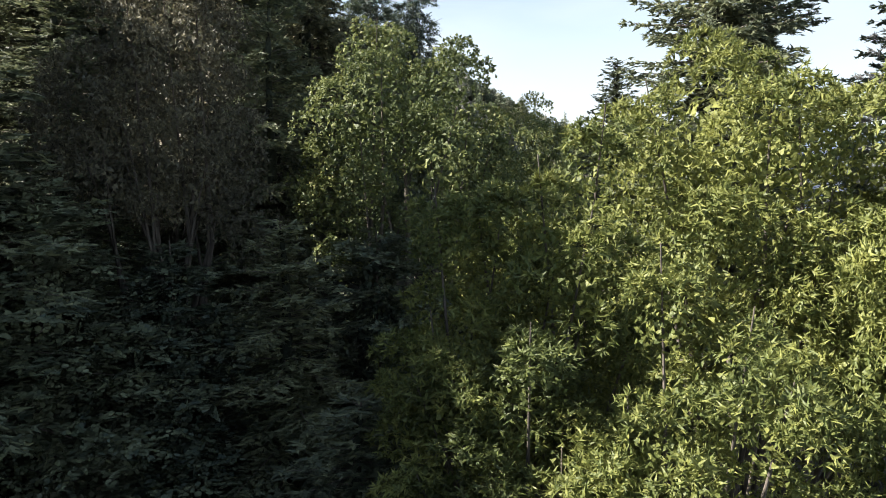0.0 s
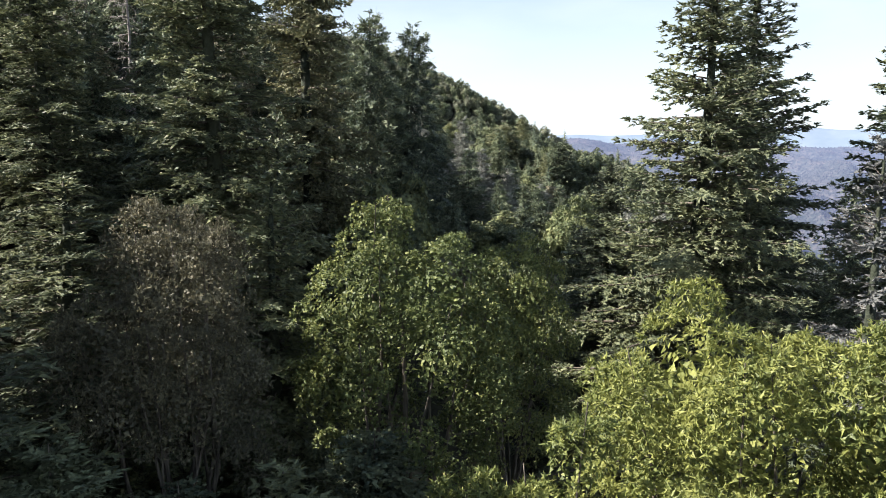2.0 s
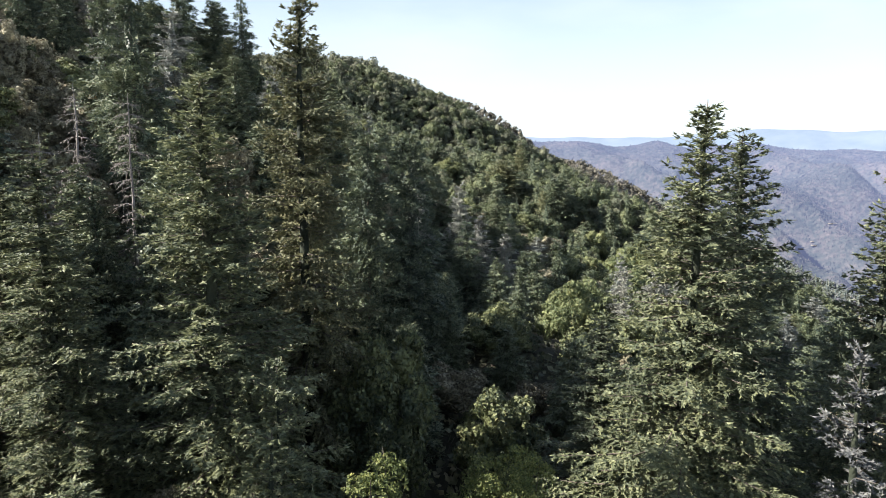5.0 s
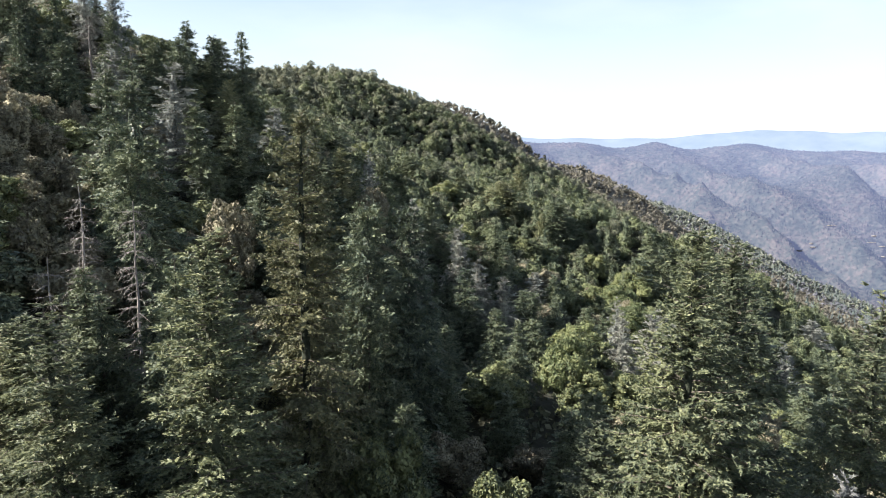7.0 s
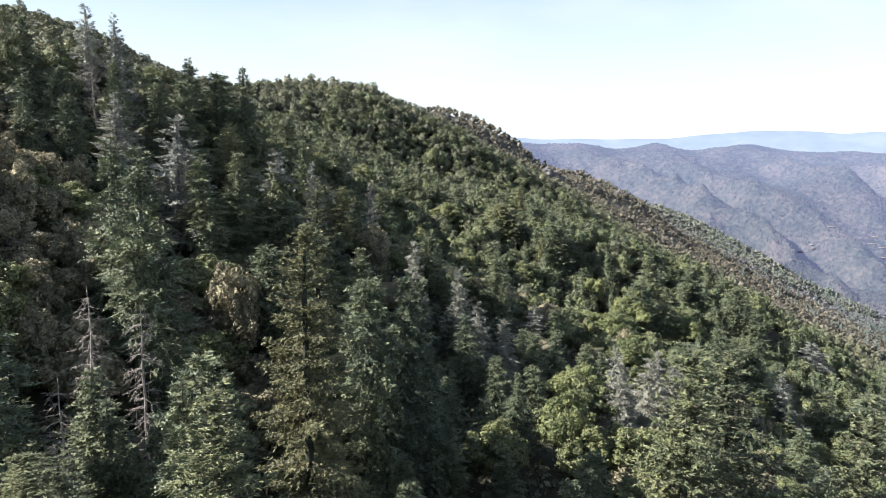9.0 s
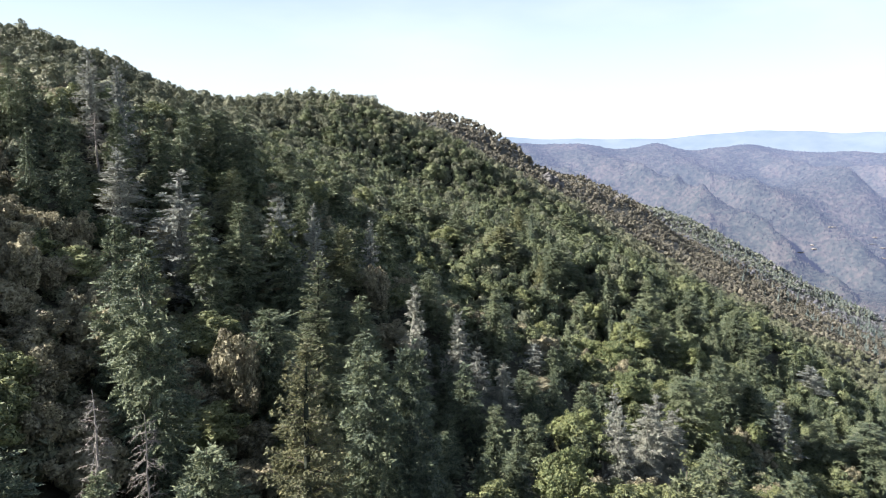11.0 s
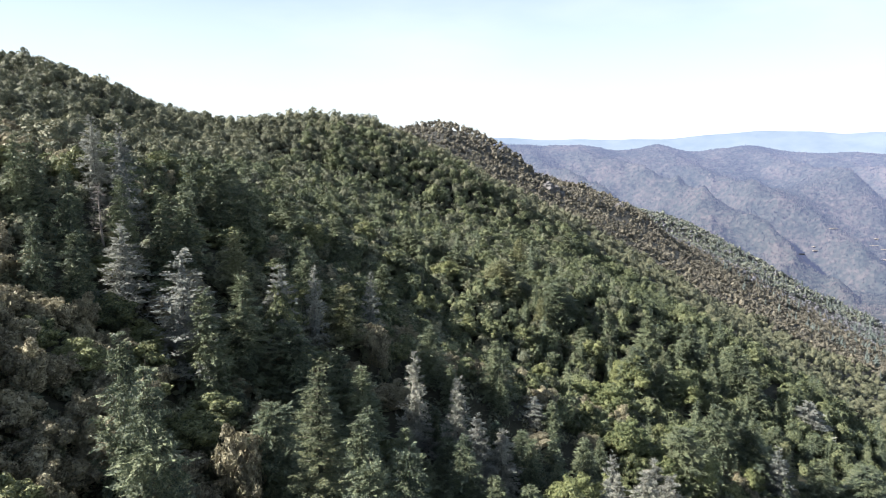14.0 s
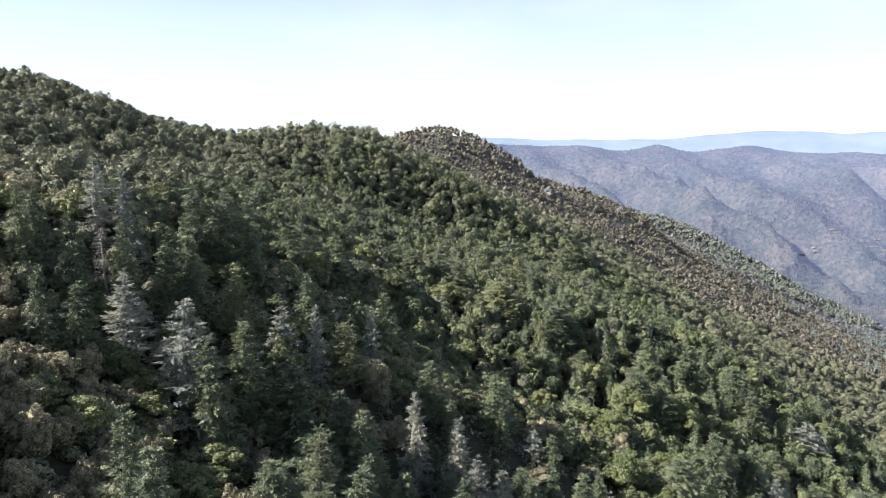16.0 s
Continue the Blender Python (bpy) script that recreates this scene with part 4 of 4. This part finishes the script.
for i, (x, y, top, half) in enumerate(GREEN_CEDARS):
    plant(CEDARS_MID[i % 2], x, y, top, max(1.4 * half, 2.6) / 3.8, 77 * i)
for i, (x, y, top, half) in enumerate(OAKS_FAR):
    top = max(top, float(ground(x, y)) + 1.7 * half)
    half = min(half, 3.9)
    # trees on the right get the copy coloured as sunlit
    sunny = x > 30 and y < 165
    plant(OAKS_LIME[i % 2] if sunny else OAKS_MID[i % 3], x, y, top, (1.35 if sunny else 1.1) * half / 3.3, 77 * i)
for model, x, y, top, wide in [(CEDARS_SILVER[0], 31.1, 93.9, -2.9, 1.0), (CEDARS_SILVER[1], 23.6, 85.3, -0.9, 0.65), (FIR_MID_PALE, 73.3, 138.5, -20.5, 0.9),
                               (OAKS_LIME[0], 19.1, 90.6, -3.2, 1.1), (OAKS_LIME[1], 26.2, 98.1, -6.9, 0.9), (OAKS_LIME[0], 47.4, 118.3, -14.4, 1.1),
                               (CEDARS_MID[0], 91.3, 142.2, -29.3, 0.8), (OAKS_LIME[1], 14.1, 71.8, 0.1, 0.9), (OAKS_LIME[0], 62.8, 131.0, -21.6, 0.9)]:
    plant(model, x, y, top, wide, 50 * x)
plant(DEAD[0], -47.6, 96.8, 37.7, 1.2, 40)
plant(BROWNS_MID[1], -10.1, 108.6, 13.9, 0.95, 0)

# ---- the wood that fills the slope, tree by tree up to about a hundred and fifty metres ----
G = np.random.default_rng(5)
TAKEN = [(o.location.x, o.location.y) for o in scene.objects if o.get("category") == "tree" and o.parent is None]


def clear(x, y, gap):
    return all((x - a) ** 2 + (y - b) ** 2 > gap * gap for a, b in TAKEN)


def in_view(x, y, slack=6.0):
    return abs(x) < 0.66 * y + slack


for _ in range(1500):
    x, y = G.uniform(-62, -22), G.uniform(42, 84)
    if x < -22 - 0.35 * (y - 48) and in_view(x, y) and clear(x, y, 3.1):
        TAKEN.append((x, y))
        kind = OAKS_MID if G.random() < 0.2 else BROWNS_MID
        plant(kind[int(G.integers(3))], x, y, float(ground(x, y)) + G.uniform(3.8, 6.2), G.uniform(0.75, 1.1), G.uniform(0, 360))

left = 230
for _ in range(9000):
    x, y = G.uniform(-95, 100), G.uniform(46, 138)
    if not left or not in_view(x, y) or not clear(x, y, 3.5):
        continue
    left -= 1
    TAKEN.append((x, y))
    right = x > 0.2 * y - 8
    gully = -0.06 * y < x < 0.27 * y and y < 118
    pick, turn = G.random(), G.uniform(0, 360)
    if gully and pick < 0.7:
        plant(FIRS_MID[int(G.integers(3))], x, y, float(ground(x, y)) + G.uniform(6, 9.5), 0.6, turn)
    else:
        model = OAKS_MID[int(G.integers(3))] if pick < (0.7 if right else 0.35) else BROWNS_MID[int(G.integers(3))]
        plant(model, x, y, float(ground(x, y)) + (G.uniform(2.8, 4.5) if gully else G.uniform(4.0, 7.5) if right else G.uniform(3.2, 5.5)), G.uniform(0.8, 1.25), turn)


HOUSE = (490, 940)


# ---- woods farther off: crowns beyond counting ----
def woods(n, area, size, lobes, per, tuft, mat, label, seed, open_gully=False, tall=(1.4, 2.1)):
    """A stretch of woodland as one mesh of leafy crowns: lobes of ragged sprigs round a dark inside."""
    g = np.random.default_rng(seed)
    span = lambda k: np.meshgrid(np.arange(area[0], area[1], k), np.arange(area[2], area[3], k))
    stands = lambda x, y: (np.abs(x) < 0.68 * y + 8) & (np.hypot(x, y) > area[4]) & (np.hypot(x, y) < area[5])
    share = stands(*span((area[1] - area[0]) / 200)).mean()
    step = (share * (area[1] - area[0]) * (area[3] - area[2]) / n) ** 0.5
    x, y = (k.ravel() for k in span(step))
    x, y = x + g.uniform(-0.42, 0.42, len(x)) * step, y + g.uniform(-0.42, 0.42, len(y)) * step
    ok = stands(x, y) & (np.hypot(x - HOUSE[0], (y - HOUSE[1] + 14) * 0.5) > 6)
    if open_gully:
        ok &= ~((x > -0.08 * y) & (x < 0.28 * y) & (y < 120))
    x, y = x[ok], y[ok]
    n = len(x)
    z = footing(x, y)
    R = size[0] + (size[1] - size[0]) * g.beta(1.4, 2.6, n)
    H = R * g.uniform(*tall, n)
    C, RR = np.c_[x, y, z - 0.3 + 0.46 * H], np.stack([R, R, 0.54 * H], 1)
    inside = cores(g, C, RR * 0.74, BALL_1 if lobes > 4 else EIGHT, 0.13)
    d = unit(g.normal(0, 1, (n, lobes, 3)) + [0, 0, 0.55])
    LC = C[:, None] + d * RR[:, None] * g.uniform(0.45, 0.8, (n, lobes, 1))
    LR = R[:, None] * g.uniform(0.25, 0.5, (n, lobes)) * (1.0 if lobes > 4 else 1.3)
    e = unit(g.normal(0, 1, (n, lobes, per, 3)) + 0.7 * d[:, :, None] + [0, 0, 0.35])
    P = LC[:, :, None] + e * LR[:, :, None, None] * g.uniform(0.75, 1.08, (n, lobes, per, 1))
    s = np.repeat(LR.ravel(), per) * tuft * g.uniform(0.55, 1.4, n * lobes * per)
    sprigs = sprigs_on(g, P.reshape(-1, 3), e.reshape(-1, 3), s, 0.4)
    return tagged(new("woodland", mesh_of("woodland", *join(sprigs, inside), mat)), label, "woodland", kind="stuff")


def conifer_wood(n, area, size, mat, label, seed, per=90, patchy=True, steep=0.27):
    """Far conifers as one mesh: drooping sprays round each stem, dark inside."""
    g = np.random.default_rng(seed)
    x, y = g.uniform(area[0], area[1], n * 6), g.uniform(area[2], area[3], n * 6)
    r = np.hypot(x, y)
    ok = (np.abs(x) < 0.68 * y + 8) & (r > area[4]) & (r < area[5]) & (np.hypot(x - HOUSE[0], (y - HOUSE[1] + 14) * 0.5) > 8)
    if patchy:
        thick = np.sin(x / 37 + 1.0 + 0.01 * y) * np.cos(y / 53 + np.sin(x / 61)) + g.normal(0, 0.28, len(x)) > 0.2
        ok &= thick & ((x > 0.4 * y) | (y < 320))
    x, y = x[ok][:n], y[ok][:n]
    n = len(x)
    z, H = footing(x, y), g.uniform(size[0], size[1], n)
    wide = steep * H * g.uniform(0.8, 1.2, n)
    h = np.clip(np.linspace(0.04, 0.95, per)[None] + g.normal(0, 0.03, (n, per)), 0.02, 0.97)
    az = g.uniform(0, 6.28, (n, per))
    L = wide[:, None] * (1 - h) ** 0.85 * g.uniform(0.65, 1.2, (n, per)) + 0.02 * H[:, None]
    out = np.stack([np.cos(az), np.sin(az), g.normal(-0.3, 0.25, (n, per))], -1)
    P = np.c_[x, y, z][:, None] + np.stack([out[..., 0] * L * 0.3, out[..., 1] * L * 0.3, h * H[:, None]], -1)
    D = unit(out.reshape(-1, 3) + g.normal(0, 0.2, (n * per, 3)))
    few = (60 / per) ** 0.5
    sprays = needles_of(P.reshape(-1, 3), D, unit(np.cross(D, g.normal(0, 0.6, D.shape) + [0, 0, 1.0])), L.ravel() * 0.85, (L.ravel() * 0.3 + 0.025 * np.repeat(H, per)) * few)
    a = np.arange(5) * 1.2566
    ring = np.stack([np.cos(a), np.sin(a), 0 * a], -1)[None] * (wide * 0.5)[:, None, None] + np.c_[x, y, z][:, None]
    V = np.concatenate([ring, np.c_[x, y, z + 0.92 * H][:, None]], 1).reshape(-1, 3)
    F = (np.arange(n)[:, None, None] * 6 + np.array([[i, (i + 1) % 5, 5] for i in range(5)])[None]).reshape(-1, 3)
    return tagged(new("woodland", mesh_of("woodland", *join(sprays, (V, F)), mat)), label, "woodland", kind="stuff")


woods(1000, (-95, 100, 40, 140, 42, 140), (1.2, 2.5), 6, 20, 0.75, M_SCRUB_SPRIG, "dense young growth closing the gaps between the trees", 80, True)
woods(2300, (-230, 60, 60, 330, 126, 330), (1.6, 3.9), 9, 22, 0.72, M_SCRUB_SPRIG, "brown-green evergreen oaks covering the upper slope", 81)
woods(2200, (-60, 230, 60, 330, 122, 330), (1.7, 4.4), 9, 22, 0.72, M_OAK_FAR, "mixed green broadleaf trees covering the slope", 82)
woods(5400, (-400, 360, 150, 560, 320, 560), (1.5, 3.9), 5, 12, 0.9, M_SCRUB_SPRIG, "brown-green scrub oaks on the far slope", 83)
# heath, lower scrub, second spur and valley firs: leaf colours paled for haze
woods(9000, (-200, 700, 300, 1000, 550, 1000), (1.6, 4.2), 3, 5, 1.1, M_HEATH, "brown heath and small oaks on the distant spur, greyed for haze", 84)
woods(3000, (60, 1000, 560, 1300, 900, 1400), (2.2, 4.6), 3, 4, 1.2, M_HEATH_FAR, "scrub on the lower slopes of the valley, coloured blue-grey for haze", 85)
woods(2200, (240, 620, 940, 1290, 950, 1400), (2.6, 5.4), 3, 6, 1.1, M_GREEN_FAR, "green broadleaf trees on the second spur, paled for haze", 88)
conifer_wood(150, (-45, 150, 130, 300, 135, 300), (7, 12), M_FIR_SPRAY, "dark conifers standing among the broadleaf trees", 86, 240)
conifer_wood(1300, (300, 900, 420, 1300, 480, 1350), (7, 14), M_VALLEY_FIR, "conifers down in the valley, tinted bluish for haze", 87, 40)


def range_woods(n, seed):
    """Single crowns on the far side of the valley: small cones and domes, too many and too far to count."""
    g = np.random.default_rng(seed)
    y = g.uniform(1850, 3290, n * 2)
    x = y * g.uniform(0.06, 0.69, n * 2)
    green = np.exp(-((x - 1450) / 420) ** 2 - ((y - 2550) / 330) ** 2)
    keep = g.random(n * 2) < 0.3 + 0.5 * green + 0.3 * (np.sin(x / 90 + y / 140) > 0.2)
    x, y, green = x[keep][:n], y[keep][:n], green[keep][:n]
    z = land(x, y)
    fir = g.random(len(x)) < 0.12 + 0.6 * green
    H = np.where(fir, g.uniform(6, 11, len(x)), g.uniform(3, 5.5, len(x)))
    W = np.where(fir, 0.24 * H, 0.65 * H) * g.uniform(0.8, 1.25, len(x))
    a = np.arange(4) * 1.5708
    turn = np.stack([np.cos(a), np.sin(a)], -1)
    low = np.concatenate([turn[None] * W[:, None, None], np.zeros((len(x), 4, 1))], -1)
    high = np.concatenate([turn[None] * (W * np.where(fir, 0.5, 0.7))[:, None, None], np.repeat((H * np.where(fir, 0.5, 0.65))[:, None, None], 4, 1)], -1)
    tip = np.stack([0 * H, 0 * H, H], -1)[:, None]
    V = (np.concatenate([low, high, tip], 1) * (1 + g.normal(0, 0.12, (len(x), 9, 1))) + np.stack([x, y, z], -1)[:, None]).reshape(-1, 3)
    T = [[i, (i + 1) % 4, 4 + (i + 1) % 4] for i in range(4)] + [[i, 4 + (i + 1) % 4, 4 + i] for i in range(4)] + [[4 + i, 4 + (i + 1) % 4, 8] for i in range(4)]
    F = (np.arange(len(x))[:, None, None] * 9 + np.array(T)[None]).reshape(-1, 3)
    # the crowns share the range's glowing haze material
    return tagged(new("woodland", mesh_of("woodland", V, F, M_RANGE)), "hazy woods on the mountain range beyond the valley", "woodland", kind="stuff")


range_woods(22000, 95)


def undergrowth(n, area, size, per, mat, label, seed, leaf=0.4):
    """Low bushes and brambles that hide the soil between the trunks."""
    g = np.random.default_rng(seed)
    x, y = g.uniform(area[0], area[1], n * 2), g.uniform(area[2], area[3], n * 2)
    ok = (np.abs(x) < 0.7 * y + 12) & (np.hypot(x, y) > 3)
    x, y = x[ok][:n], y[ok][:n]
    n = len(x)
    z, R = ground(x, y), g.uniform(size[0], size[1], n)
    d = unit(g.normal(0, 1, (n, per, 3)) + [0, 0, 0.5])
    d[..., 2] = np.abs(d[..., 2])
    k = R[:, None] * g.uniform(0.75, 1.1, (n, per))
    P = np.stack([x[:, None] + d[..., 0] * k, y[:, None] + d[..., 1] * k, z[:, None] - 0.1 + d[..., 2] * k * 0.9], -1).reshape(-1, 3)
    out = unit(d.reshape(-1, 3) + g.normal(0, 0.35, (n * per, 3)))
    dirs = unit(np.cross(out, g.normal(0, 1, out.shape)) + out * 0.3)
    s = np.repeat(R, per) * leaf * g.uniform(0.6, 1.3, len(P))
    V, F = blades(P - dirs * s[:, None] * 0.5, dirs, unit(np.cross(dirs, out)), s, s * 0.7)
    return tagged(new("undergrowth", mesh_of("undergrowth", V, F, mat)), label, "bushes", kind="stuff")


undergrowth(300, (-22, 14, 2, 26), (0.7, 1.5), 130, M_SCRUB, "low leafy bushes in the shade of the gully", 90, 0.13)
undergrowth(450, (-40, 40, 24, 60), (0.8, 1.6), 44, M_BROWN, "dark low bushes and brambles under the trees", 91)
undergrowth(2500, (-100, 105, 45, 145), (1.2, 2.2), 20, M_SCRUB, "low scrub covering the slope between the trees", 92)


# ---- a crag on the spur and a small house down in the valley ----
def crag(x, y, size, seed, rock=None):
    bm = bmesh.new()
    bmesh.ops.create_icosphere(bm, subdivisions=4, radius=1.0)
    for v in bm.verts:
        d = v.co.normalized()
        k = 1 + 0.3 * noise.fractal(d * 1.6 + Vector((seed, 0, 0)), 1.0, 2.0, 5)
        step = noise.cell(Vector((d.x * 4 + seed, d.y * 4, d.z * 5))) * 0.12
        v.co = Vector((d.x * size[0], d.y * size[1], d.z * size[2])) * (k + step)
    me = bpy.data.meshes.new("crag")
    bm.to_mesh(me); bm.free()
    me.materials.append(rock or M_ROCK)
    ob = new("crag", me)
    ob.location = (x, y, float(land([x], [y])[0]) + size[2] * 0.1)
    return tagged(ob, "bare grey rock crag breaking out of the scrub", "rock")


crag(106, 690, (11, 8, 8), 1.0)
crag(116, 694, (7, 6, 6), 4.0)
crag(196, 756, (5, 4, 5), 7.0)
# pale broken rock on the far side of the valley, hazed in its base colour
G = np.random.default_rng(12)
for k in range(20):
    x = 1150 + 150 * G.random() if k < 13 else 1300 + 260 * G.random()
    crag(x, 2300 + 0.15 * (x - 1200) + G.uniform(-45, 45), (G.uniform(6, 16), 7, G.uniform(1.5, 3)), 10.0 + k, M_HAZED_PALE_ROCK)

M_WALL = soil("pale_render", [(0.3, (0.42, 0.4, 0.36)), (0.7, (0.54, 0.52, 0.47))], (0.5, 6.0), 0.01)
M_ROOF = soil("roof_tiles", [(0.3, (0.4, 0.34, 0.3)), (0.7, (0.5, 0.44, 0.4))], (0.8, 7.0), 0.03)
M_PANE = soil("dark_pane", [(0.3, (0.02, 0.022, 0.025)), (0.7, (0.03, 0.032, 0.036))], (0.8, 3.0), 0.0)


def box(name, lo, hi, mat, parent):
    bm = bmesh.new()
    bmesh.ops.create_cube(bm, size=1)
    for v in bm.verts:
        v.co = Vector([lo[i] + (v.co[i] + 0.5) * (hi[i] - lo[i]) for i in range(3)])
    bmesh.ops.bevel(bm, geom=bm.edges[:], offset=0.03, segments=1, affect="EDGES")
    me = bpy.data.meshes.new(name)
    bm.to_mesh(me); bm.free()
    me.materials.append(mat)
    return part(name, me, parent)


def house(x, y, turn, label="small pale country house among conifers in the valley", size=0.55):
    root = new("house")
    root.matrix_basis = Matrix.Translation((x, y, float(land([x], [y])[0]) - 0.5)) @ Matrix.Rotation(radians(turn), 4, "Z") @ Matrix.Scale(size, 4)
    wall = box("wall", (-6, -3.5, 0), (6, 3.5, 6.5), M_WALL, root)
    bm = bmesh.new()
    v = [bm.verts.new(p) for p in ((-6.5, -4, 6.4), (6.5, -4, 6.4), (6.5, 4, 6.4), (-6.5, 4, 6.4), (-6.5, 0, 8.4), (6.5, 0, 8.4))]
    for f in ((0, 1, 5, 4), (2, 3, 4, 5), (1, 2, 5), (3, 0, 4), (3, 2, 1, 0)):
        bm.faces.new([v[i] for i in f])
    me = bpy.data.meshes.new("roof")
    bm.to_mesh(me); bm.free()
    me.materials.append(M_ROOF)
    part("roof", me, root)
    for i in range(3):
        for j in range(2):
            box("window", (-4.4 + 3.6 * i, -3.56, 1.2 + 2.9 * j), (-3.3 + 3.6 * i, -3.48, 2.7 + 2.9 * j), M_PANE, root)
    return tagged(root, label, "house")


house(*HOUSE, 12)
house(1290, 2720, -8, "far white farmhouse on the wooded hill", 0.9)
